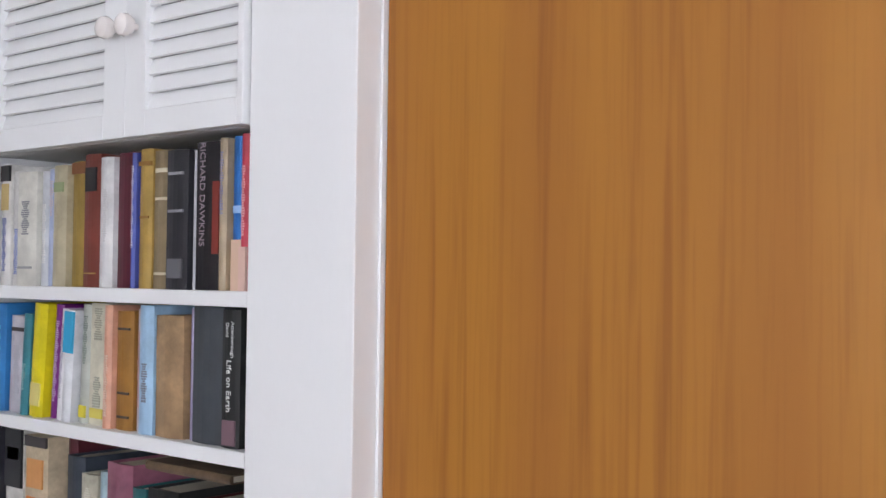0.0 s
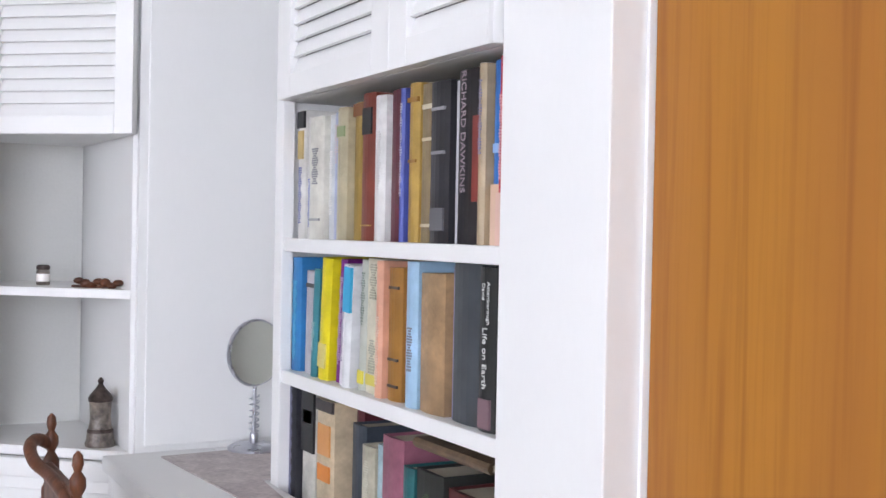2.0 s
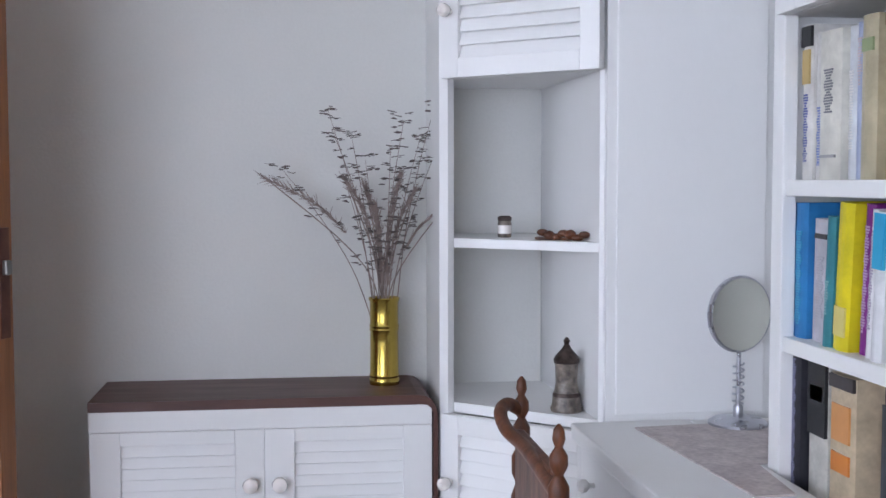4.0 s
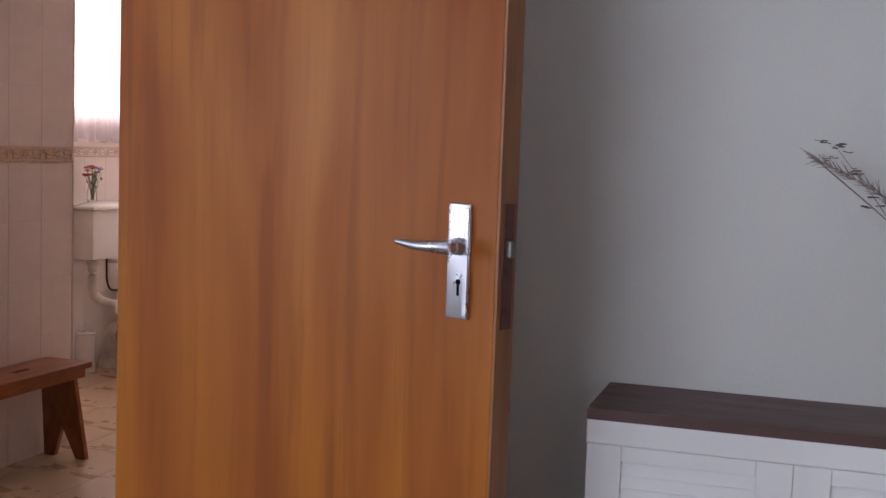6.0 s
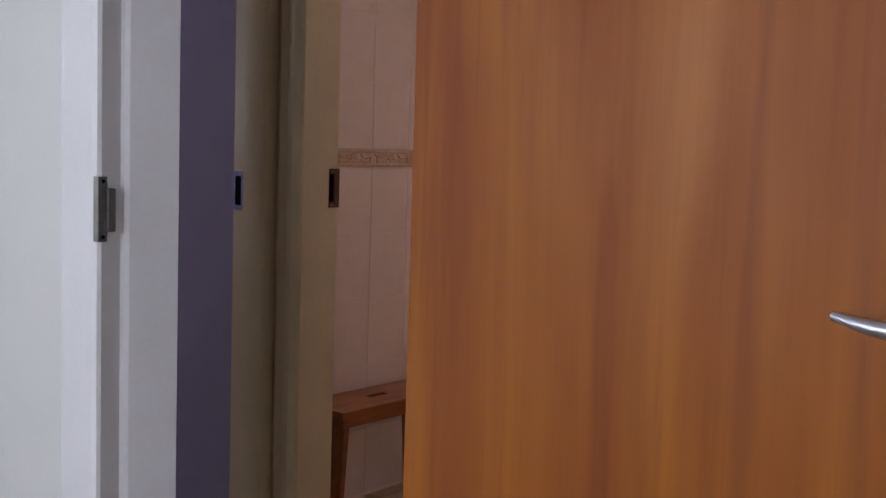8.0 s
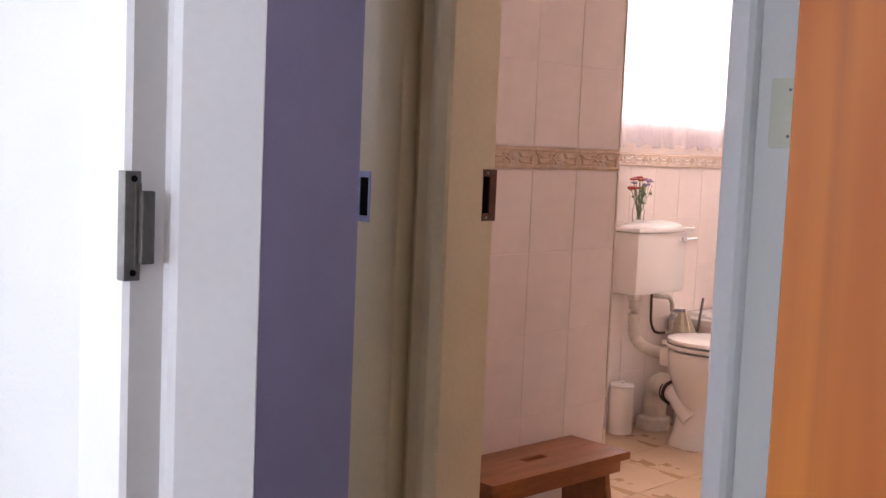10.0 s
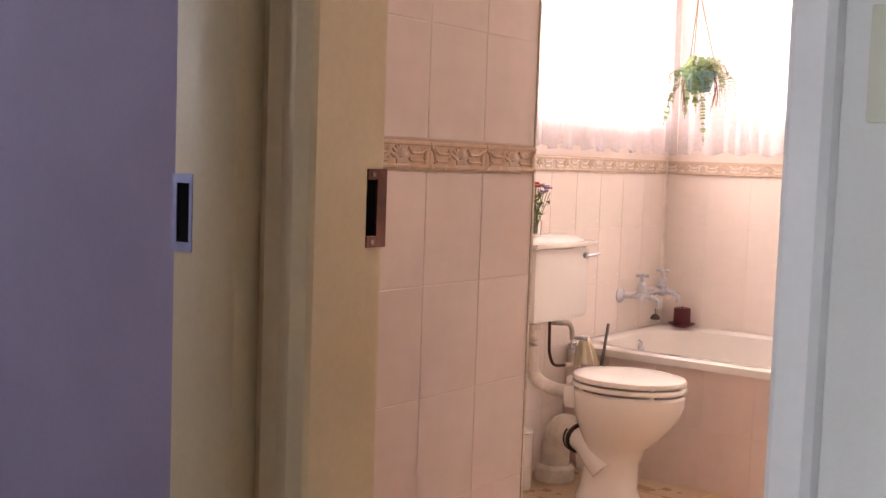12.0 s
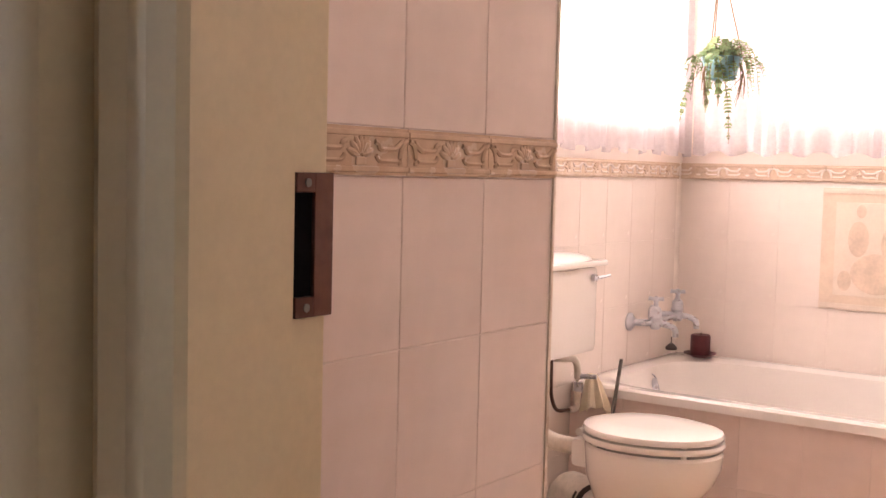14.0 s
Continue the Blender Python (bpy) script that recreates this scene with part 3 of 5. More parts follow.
fm = face_matrix((BX + 0.002, mid), (BX + 0.002, Y1 + 0.003))
wr = abs(Y1 + 0.003 - mid)
louvre_door(bc, fm, wr, 0.84, 1.508, (0.026, 1.665), slat=0.0245, stile=0.048, foot=0.036, knob_r=0.017, far_stile=0.012)

post = thing("fitted_panel", (BX, -2.70, 0), "broad white painted panel between bookcase and wooden door", "panel")
part("panel", B(BX - 0.006, BX + 0.07, -2.779, Y1 - 0.0005, 0, H - 0.004, 0.002), "white_wood", post)
part("frame_strip", B(BX + 0.034, BX + 0.07, -2.784, -2.7794, 0, H - 0.004, 0.001), "white_wood", post, "narrow white door-frame moulding")

wd = thing("wardrobe_door", (BX, -3.12, 0), "tall flush door in orange-brown vertical-grained veneer", "door")
part("leaf", B(BX + 0.040, BX + 0.070, -3.398, -2.786, 0.01, 2.45, 0.002), "veneer", wd)
part("lock", rod(B(BX + 0.035, BX + 0.041, -3.398, -3.384, 1.02, 1.075, 0.001), (BX + 0.030, -3.391, 1.05), (BX + 0.040, -3.391, 1.05), 0.005), "steel", wd, "small steel lock")
wd2 = thing("wardrobe_door", (BX, -3.7, 0), "flush wardrobe door in orange-brown veneer, closed beside its pair", "door")
part("leaf", B(BX + 0.040, BX + 0.070, -3.97, -3.403, 0.01, 2.45, 0.002), "veneer", wd2)
part("carcass", box(B(BX + 0.076, EX, -5.19, -2.60, 0, 2.5), BX, BX + 0.076, -5.19, -3.975, 0, 2.5), "white_wood", wd2, "white wardrobe carcass")

# ---- books ----
BOOK_M = {}


def cover(col, worn=0.12):
    key = (col, worn)
    if key not in BOOK_M:
        BOOK_M[key] = mat("book_cover", col, 0.45, var=worn, scale=18, bump=0.1, fine=70)
    return BOOK_M[key]


def book(z, y0, y1, h, col, marks=(), x=3.452, depth=0.135, lean=0.0, label="", worn=0.12):
    """A standing book with its spine to the room. marks: (from, to, colour) as shares of the height."""
    y0, y1 = max(y0, y1) - 0.0006, min(y0, y1) + 0.0006
    at = Vector((x, (y0 + y1) / 2, z))
    w = y0 - y1
    b = new("book")
    b.location = at
    b.rotation_euler = (radians(lean), 0, 0)
    tagged(b, label or "standing book with a printed spine on the shelf", "book", "books on the bookcase")
    bm = bmesh.new()
    t = min(0.0025, w * 0.15)
    n = 5
    out = [(depth, w / 2), (0.004, w / 2)] + [(0.004 - 0.004 * math.sin(math.pi * k / n) , w / 2 - w * k / n) for k in range(1, n)] + [(0.004, -w / 2), (depth, -w / 2), (depth, -w / 2 + t), (0.007, -w / 2 + t), (0.007, w / 2 - t), (depth, w / 2 - t)]
    prism(bm, out, 0, h)
    c = new("cover", mesh_of("cover", bm, cover(col, worn)))
    c.parent = b
    p = new("page_block", mesh_of("page_block", B(0.006, depth - 0.004, -w / 2 + t, w / 2 - t, 0.002, h - 0.004), "paper"))
    p.parent = b
    for f0, f1, mc in marks:
        if f1 - f0 > 0.22 and f0 > 0 and f1 < 0.98:
            bm, q = bmesh.new(), h * f0
            while q < h * f1:
                step = 0.0010 + 0.0022 * abs(math.sin(q * 900 + y0 * 70))
                wide = w * (0.07 + 0.13 * abs(math.sin(q * 733 + y0 * 40)))
                box(bm, -0.0006, 0.006, -wide, wide, q, q + step)
                q += step + 0.0012
        else:
            e = 0.47 if f0 == 0 or f1 > 0.9 else 0.34
            bm = B(-0.0007, 0.006, -w * e, w * e, h * f0, h * min(f1, 0.998))
        k = new("spine_print", mesh_of("spine_print", bm, cover(mc, 0.05)))
        k.parent = b
    return b


DOWN = Matrix(((0, 0, -1, 0), (0, -1, 0, 0), (-1, 0, 0, 0), (0, 0, 0, 1)))   # lettering that reads down a spine
W_, K_, INK = (0.72, 0.70, 0.66), (0.012, 0.012, 0.014), (0.06, 0.05, 0.05)
GOLD, CREAM = (0.45, 0.32, 0.10), (0.62, 0.55, 0.40)
row1 = [
    (-1.920, -1.950, 0.203, W_, [(0.86, 0.99, K_), (0.62, 0.84, (0.50, 0.36, 0.14)), (0.12, 0.55, (0.06, 0.09, 0.30))]),
    (-1.950, -1.982, 0.190, W_, [(0.1, 0.5, (0.16, 0.22, 0.50))]),
    (-1.982, -2.040, 0.186, (0.70, 0.68, 0.60), [(0.15, 0.17, (0.3, 0.3, 0.3)), (0.45, 0.75, (0.2, 0.2, 0.22))]),
    (-2.040, -2.064, 0.186, (0.62, 0.64, 0.66), [(0.2, 0.7, W_)]),
    (-2.064, -2.088, 0.188, (0.40, 0.45, 0.62), [(0.6, 0.9, (0.52, 0.42, 0.42))]),
    (-2.088, -2.126, 0.192, (0.48, 0.42, 0.28), [(0.78, 0.86, (0.26, 0.32, 0.16))]),
    (-2.126, -2.170, 0.197, (0.34, 0.22, 0.05), [(0.90, 0.99, (0.20, 0.07, 0.02))]),
    (-2.170, -2.213, 0.205, (0.20, 0.04, 0.025), [(0.72, 0.90, K_), (0.1, 0.11, GOLD)]),
    (-2.213, -2.248, 0.198, (0.76, 0.75, 0.73), [(0.35, 0.75, (0.60, 0.58, 0.56))]),
    (-2.248, -2.298, 0.203, (0.11, 0.010, 0.024), []),
    (-2.298, -2.309, 0.200, (0.05, 0.08, 0.36), [(0.3, 0.9, (0.5, 0.5, 0.6))]),
    (-2.309, -2.340, 0.205, (0.46, 0.29, 0.07), [(0.88, 0.91, (0.3, 0.15, 0.03)), (0.5, 0.52, (0.3, 0.15, 0.03))]),
    (-2.340, -2.383, 0.201, (0.27, 0.20, 0.11), [(0.84, 0.87, CREAM), (0.64, 0.66, CREAM), (0.1, 0.12, CREAM)]),
    (-2.383, -2.432, 0.198, (0.022, 0.022, 0.028), [(0.82, 0.84, (0.3, 0.3, 0.32)), (0.55, 0.57, (0.25, 0.25, 0.27)), (0.08, 0.22, (0.12, 0.12, 0.13))]),
    (-2.432, -2.442, 0.196, (0.45, 0.45, 0.46), []),
    (-2.442, -2.498, 0.206, (0.012, 0.010, 0.013), []),
    (-2.498, -2.515, 0.208, (0.42, 0.32, 0.20), [(0.5, 0.9, (0.2, 0.2, 0.3))]),
    (-2.515, -2.542, 0.210, (0.03, 0.20, 0.58), [(0.0, 0.33, (0.72, 0.50, 0.36)), (0.5, 0.55, (0.3, 0.5, 0.8))]),
    (-2.542, -2.558, 0.211, (0.60, 0.03, 0.06), [(0.0, 0.28, (0.75, 0.50, 0.42)), (0.35, 0.8, (0.75, 0.35, 0.35))]),
    (-2.558, -2.576, 0.197, (0.74, 0.72, 0.70), [(0.84, 1.0, (0.55, 0.03, 0.03)), (0.1, 0.75, (0.70, 0.40, 0.36))]),
]
for i, (a, b, h, c, k) in enumerate(row1):
    ob = book(1.29, a, b, h, c, k, x=3.448 + 0.006 * math.sin(i * 2.3), worn=0.16)
    if i == 15:
        pr = mat("spine_ink_pale", (0.34, 0.27, 0.30), 0.5, var=0.05)
        tx = writing("spine_lettering", "RICHARD DAWKINS", 0.0158, pr, ob, Matrix.Translation((-0.0008, 0.010, 0.133)) @ DOWN)
        new("spine_print", mesh_of("spine_print", B(-0.0005, 0.006, -0.026, -0.012, 0.05, 0.15), cover((0.22, 0.03, 0.02)))).parent = ob
row2 = [
    (-1.905, -1.946, 0.180, (0.02, 0.20, 0.48), [(0.1, 0.8, (0.05, 0.35, 0.55))], 0.5),
    (-1.948, -1.998, 0.160, (0.55, 0.52, 0.56), [(0.84, 0.88, INK), (0.2, 0.7, (0.45, 0.43, 0.47))], 1.5),
    (-2.000, -2.024, 0.165, (0.03, 0.22, 0.26), [(0.25, 0.5, (0.25, 0.45, 0.46))], 3.5),
    (-2.028, -2.068, 0.183, (0.75, 0.62, 0.01), [(0.1, 0.3, (0.7, 0.6, 0.2))], 4.0),
    (-2.074, -2.098, 0.182, (0.20, 0.015, 0.20), [(0.15, 0.85, (0.5, 0.35, 0.5))], 4.0),
    (-2.104, -2.122, 0.176, (0.74, 0.73, 0.74), [(0.2, 0.85, (0.35, 0.32, 0.40))], 4.0),
    (-2.126, -2.152, 0.174, (0.72, 0.73, 0.74), [(0.62, 0.99, (0.02, 0.36, 0.60))], 3.5),
    (-2.158, -2.184, 0.184, (0.48, 0.50, 0.44), [(0.5, 0.9, (0.2, 0.24, 0.2)), (0.05, 0.15, (0.7, 0.6, 0.05))], 2.5),
    (-2.186, -2.236, 0.186, (0.66, 0.62, 0.48), [(0.7, 0.95, (0.35, 0.34, 0.26)), (0.06, 0.14, (0.65, 0.55, 0.10)), (0.15, 0.4, (0.35, 0.36, 0.28))], 1.0),
    (-2.238, -2.260, 0.184, (0.72, 0.36, 0.24), [(0.1, 0.6, (0.72, 0.52, 0.40))], 0.5),
    (-2.262, -2.304, 0.176, (0.36, 0.17, 0.035), [(0.84, 0.86, INK), (0.3, 0.32, INK), (0.1, 0.12, INK)], 0),
    (-2.306, -2.324, 0.180, (0.60, 0.50, 0.50), [(0.2, 0.8, (0.55, 0.30, 0.25))], 0),
    (-2.326, -2.360, 0.186, (0.36, 0.56, 0.74), [(0.25, 0.55, (0.2, 0.2, 0.24))], 0),
    (-2.364, -2.428, 0.173, (0.46, 0.29, 0.15), [], -0.5),
    (-2.430, -2.444, 0.184, (0.36, 0.32, 0.46), [], 0),
    (-2.446, -2.512, 0.188, (0.055, 0.065, 0.075), [], 0),
    (-2.514, -2.552, 0.185, (0.016, 0.018, 0.018), [(0.02, 0.20, (0.20, 0.12, 0.14))], 0),
    (-2.554, -2.578, 0.187, (0.16, 0.17, 0.17), [], 0),
]
for i, (a, b, h, c, k, ln) in enumerate(row2):
    ob = book(1.08, a, b, h, c, k, x=3.446 + 0.007 * math.sin(i * 1.9), lean=ln, worn=0.28 if i == 13 else 0.14)
    if i == 16:
        pr = mat("spine_ink_white", (0.66, 0.66, 0.64), 0.5, var=0.05)
        writing("spine_lettering", "Life on Earth", 0.0135, pr, ob, Matrix.Translation((-0.0008, 0, 0.083)) @ DOWN)
        writing("spine_lettering", "David", 0.0085, pr, ob, Matrix.Translation((-0.0008, 0.004, 0.158)) @ DOWN)
        writing("spine_lettering", "Attenborough", 0.0085, pr, ob, Matrix.Translation((-0.0008, -0.007, 0.145)) @ DOWN)
row3 = [
    (-1.905, -1.935, 0.262, (0.03, 0.03, 0.04), [(0.3, 0.95, (0.22, 0.22, 0.34))], 3.445),
    (-1.940, -1.995, 0.252, (0.66, 0.64, 0.58), [(0.62, 1.0, K_), (0.80, 0.88, (0.45, 0.45, 0.45))], 3.455),
    (-2.000, -2.068, 0.246, (0.62, 0.50, 0.34), [(0.50, 0.60, (0.66, 0.22, 0.04)), (0.93, 1.0, INK), (0.66, 0.85, (0.66, 0.30, 0.10))], 3.455),
    (-2.070, -2.098, 0.248, (0.10, 0.012, 0.02), [], 3.49),
    (-2.100, -2.150, 0.222, (0.05, 0.065, 0.085), [], 3.47),
    (-2.152, -2.196, 0.200, (0.56, 0.52, 0.40), [(0.5, 0.9, (0.62, 0.60, 0.50))], 3.462),
    (-2.198, -2.222, 0.208, (0.40, 0.55, 0.60), [], 3.465),
    (-2.224, -2.290, 0.226, (0.34, 0.12, 0.17), [(0.1, 0.5, (0.40, 0.18, 0.22))], 3.46),
    (-2.292, -2.325, 0.196, (0.02, 0.16, 0.17), [], 3.458),
    (-2.327, -2.400, 0.200, (0.02, 0.022, 0.02), [(0.5, 0.85, (0.05, 0.09, 0.04))], 3.46),
    (-2.402, -2.480, 0.188, (0.10, 0.015, 0.015), [(0.2, 0.5, (0.3, 0.05, 0.04))], 3.466),
    (-2.482, -2.576, 0.186, (0.03, 0.05, 0.05), [(0.55, 0.7, (0.3, 0.04, 0.03))], 3.47),
]
for a, b, h, c, k, x in row3:
    book(0.80, a, b, h, c, k, x=x, depth=0.15, worn=0.2)
fb = book(0, 0.0, -0.014, 0.19, (0.22, 0.14, 0.08), [], label="worn brown book lying flat on top of others", worn=0.35)
fb.matrix_basis = pose(3.455, -2.33, 1.0335, 90, 0, 0)

# ---- corner unit ----
A, C = Vector((3.050, -1.352)), Vector((3.284, -1.556))
u = (C - A).normalized()
nin = Vector((-u.y, u.x))          # into the unit
cu = thing("corner_unit", (3.2, -1.35, 0), "white corner cupboard with louvred doors and an open niche", "cupboard")
part("side_panel", prism(bmesh.new(), [(3.036, NY - 0.0005), (3.036, -1.352), (3.050, -1.362), (3.062, -1.352), (3.062, NY - 0.0005)], 0, 2.45), "white_wood", cu)
part("wing_panel", prism(bmesh.new(), [(3.284, -1.562), (EX - 0.001, -1.562), (EX - 0.001, -1.548), (3.284, -1.548)], 0, 2.45), "white_wood", cu)
part("raised_panel", B(3.30, 3.555, -1.5665, -1.562, 0.905, 1.775, 0.002), "white_wood", cu)
part("inner_panel", prism(bmesh.new(), [(3.277, -1.544), (3.290, -1.5475), (3.290, NY - 0.0005), (3.264, NY - 0.0005)], 0, 2.45), "white_wood", cu)
part("back_panel", B(3.062, 3.263, NY - 0.012, NY - 0.0005, 0, 2.45), "grey_plaster", cu)
inner = [(3.062, NY - 0.012), (3.062, -1.358), (3.276, -1.545), (3.264, NY - 0.012)]
part("counter", prism(bmesh.new(), inner, 0.875, 0.893), "white_wood", cu)
part("shelf", prism(bmesh.new(), inner, 1.172, 1.188), "white_wood", cu)
part("niche_top", prism(bmesh.new(), inner, 1.470, 1.486), "white_wood", cu)
part("base_board", prism(bmesh.new(), inner, 0.002, 0.02), "white_wood", cu)
w = (C - A).length - 0.003
fa = A + u * 0.001 - nin * 0.004
fb_ = C - u * 0.002 - nin * 0.004
fm = face_matrix((fa.x, fa.y), (fb_.x, fb_.y))
louvre_door(cu, fm, w, 0.95, 1.470, (0.020, 1.585), slat=0.0225, stile=0.036, foot=0.034, knob_r=0.012)
louvre_door(cu, fm, w, 0.8445, 0.030, (0.020, 0.755), slat=0.0225, stile=0.036, foot=0.034, knob_r=0.012)

# niche contents
st = thing("beer_stein", (3.243, -1.462, 0.893), "dark pewter-lidded ceramic beer stein on the niche counter", "stein")
part("body", lathe(bmesh.new(), [(0.027, 0), (0.028, 0.006), (0.025, 0.012), (0.024, 0.026), (0.0215, 0.034), (0.019, 0.05), (0.020, 0.078), (0.021, 0.084)], (3.243, -1.462, 0.893), 24), "stoneware", st, smooth=True)
part("relief_band", lathe(bmesh.new(), [(0.0225, 0.014), (0.0245, 0.018), (0.0235, 0.024), (0.0245, 0.029), (0.0225, 0.033)], (3.243, -1.462, 0.893), 24), "pewter", st, smooth=True)
part("lid", lathe(bmesh.new(), [(0.022, 0.084), (0.023, 0.090), (0.018, 0.098), (0.009, 0.108), (0.004, 0.116), (0.006, 0.122), (0.002, 0.128)], (3.243, -1.462, 0.893), 24), "pewter", st, smooth=True)
part("handle", tube(bmesh.new(), [(3.247, -1.442, 0.97), (3.250, -1.427, 0.965), (3.250, -1.425, 0.935), (3.247, -1.442, 0.912)], 0.0035, 8), "pewter", st, smooth=True)
jar = thing("small_jar", (3.158, -1.332, 1.188), "small white jar with a dark lid on the shelf", "jar")
part("jar", lathe(bmesh.new(), [(0.012, 0), (0.013, 0.004), (0.013, 0.026), (0.011, 0.030)], (3.158, -1.332, 1.188), 18), "stoneware", jar, smooth=True)
part("label", lathe(bmesh.new(), [(0.0134, 0.007), (0.0134, 0.022)], (3.158, -1.332, 1.188), 18), "ceramic", jar, smooth=True)
part("lid", lathe(bmesh.new(), [(0.0125, 0.030), (0.013, 0.036), (0.009, 0.039)], (3.158, -1.332, 1.188), 18), "rubber", jar, smooth=True)
boat = thing("carved_ornament", (3.236, -1.462, 1.188), "small carved brown wooden ornament on the shelf", "ornament")
bm = bmesh.new()
for k in range(7):
    a = (k - 3) * 0.0135
    bmesh.ops.create_icosphere(bm, subdivisions=2, radius=0.008, matrix=Matrix.Translation((3.236 + a * 0.75, -1.462 - a * 0.65, 1.188 + 0.009 + 0.004 * math.cos(k * 1.9))) @ Matrix.Diagonal((1.3, 1.2, 0.8 + 0.35 * (k % 3 == 1), 1)))
part("carving", bm, "dark_wood", boat, smooth=True)
part("base", B(3.180, 3.244, -1.4627, -1.423, 1.188, 1.193, 0.002, m=Matrix.Translation((3.236, -1.462, 0)) @ Matrix.Rotation(radians(-41), 4, "Z") @ Matrix.Translation((-3.236, 1.462, 0))), "dark_wood", boat)

# ---- dressing table ----
dt = thing("dressing_table", (3.45, -1.75, 0), "white painted fitted dressing table with a drawer", "table")
part("tabletop", box(B(3.225, BX - 0.006, -2.13, -1.566, 0.868, 0.895, 0.004), BX - 0.004, EX - 0.001, Y0 + 0.004, -1.566, 0.868, 0.894, 0.002), "white_wood", dt)
part("drawer_front", B(3.240, 3.256, -2.11, -1.575, 0.76, 0.864, 0.003), "white_wood", dt)
part("knob", lathe(bmesh.new(), [(0.004, 0), (0.004, 0.008), (0.010, 0.013), (0.011, 0.02), (0.006, 0.026)], (3.240, -1.66, 0.815), 16, Matrix.Rotation(radians(-90), 4, "Y")), "white_wood", dt, smooth=True)
part("side", B(3.258, 3.42, -2.128, -2.11, 0, 0.866), "white_wood", dt)
part("back_rail", B(3.258, 3.42, -1.585, -1.567, 0, 0.866), "white_wood", dt)
bm = prism(bmesh.new(), [(3.315, -1.625), (3.62, -1.600), (3.62, -1.872), (3.415, -1.874), (3.40, -2.03), (3.345, -2.035)], 0.8952, 0.8975)
tagged(new("lace_runner", mesh_of("lace_runner", bm, "lace")), "faded pinkish lace runner on the white tabletop", "cloth")
mx, my = 3.487, -1.625
mr = thing("vanity_mirror", (mx, my, 0.8975), "round chrome shaving mirror on an extending stem", "mirror")
part("foot", lathe(bmesh.new(), [(0.048, 0), (0.048, 0.004), (0.040, 0.009), (0.010, 0.012)], (mx, my, 0.8976), 32), "chrome", mr, smooth=True)
part("stem", rod(bmesh.new(), (mx, my, 0.908), (mx, my, 1.016), 0.0035), "chrome", mr, smooth=True)
coil = [(mx + 0.0085 * math.cos(k * math.pi / 4), my + 0.0085 * math.sin(k * math.pi / 4), 0.930 + 0.0014 * k) for k in range(49)]
part("spring", tube(bmesh.new(), coil, 0.0014, 6, n=2), "chrome", mr, "coiled wire spring on the stem", True)
part("collar", lathe(bmesh.new(), [(0.0075, 0.909), (0.008, 0.912), (0.008, 0.926), (0.006, 0.929)], (mx, my, 0), 14), "chrome", mr, smooth=True)
mm = Matrix.Translation((mx, my, 1.076)) @ Matrix.Rotation(radians(18), 4, "Z") @ Matrix.Rotation(radians(90), 4, "X")
part("rim", lathe(bmesh.new(), [(0.058, -0.006), (0.0615, -0.004), (0.0625, 0.0), (0.0615, 0.004), (0.0585, 0.005)], seg=40, m=mm), "chrome", mr, smooth=True)
part("glass", lathe(bmesh.new(), [(0.0585, 0.0045), (0.0585, 0.0056)], seg=40, m=mm), "mirror", mr)

# ---- carved chair ----
ch = thing("carved_chair", (3.10, -1.88, 0), "dark carved teak chair with turned finials, pushed under the table", "chair")
for (x, y, top) in ((3.112, -1.72, 1.0), (3.090, -2.055, 1.0)):
    prof = [(0.014, 0), (0.016, 0.3), (0.014, 0.45), (0.017, 0.60), (0.011, 0.70), (0.018, 0.72), (0.018, 0.75), (0.010, 0.77), (0.019, 0.79), (0.019, 0.82), (0.010, 0.84), (0.018, 0.855), (0.018, 0.88), (0.008, 0.895), (0.016, 0.908), (0.016, 0.924), (0.007, 0.938), (0.014, 0.95), (0.0135, 0.962), (0.006, 0.972), (0.010, 0.982), (0.008, 0.994), (0.002, 1.0)]
    part("back_post", lathe(bmesh.new(), [(r * 0.82, z * top) for r, z in prof], (x, y, 0), 16), "dark_wood", ch, smooth=True)
for y in (-1.74, -2.04):
    part("front_leg", lathe(bmesh.new(), [(0.013, 0), (0.017, 0.1), (0.013, 0.2), (0.018, 0.32), (0.016, 0.42)], (3.42, y, 0), 12), "dark_wood", ch, smooth=True)
part("seat", B(3.085, 3.44, -2.07, -1.71, 0.42, 0.45, 0.006), "dark_wood", ch)
part("splat", B(3.094, 3.108, -1.99, -1.76, 0.52, 0.930, 0.004), "dark_wood", ch)
part("crest_scroll", tube(bmesh.new(), [(3.11, -1.72, 0.950), (3.088, -1.735, 0.962), (3.073, -1.76, 0.955), (3.075, -1.80, 0.938), (3.090, -1.87, 0.925), (3.095, -2.05, 0.905)], 0.010, 10, 0.010), "dark_wood", ch, smooth=True)

# ---- louvred sideboard with vase ----
cb = thing("louvred_sideboard", (2.72, -1.25, 0), "low white louvred cabinet with dark brown top", "cabinet")
part("body", box(box(B(2.425, 2.443, -1.345, NY - 0.001, 0.0, 0.892), 3.010, 3.022, -1.345, NY - 0.001, 0, 0.892), 2.443, 3.010, -1.345, NY - 0.001, 0.0, 0.08), "white_wood", cb)
part("top_rail", B(2.423, 3.021, -1.3645, -1.345, 0.8552, 0.8935, 0.003), "white_wood", cb)
bm = bmesh.new()
top_line = [(2.423, 0.892), (2.423, 0.909), (2.996, 0.909), (3.010, 0.9065), (3.021, 0.899), (3.028, 0.888), (3.031, 0.874), (3.031, 0.0), (3.023, 0.0), (3.023, 0.874), (3.020, 0.884), (3.012, 0.891), (3.002, 0.892)]
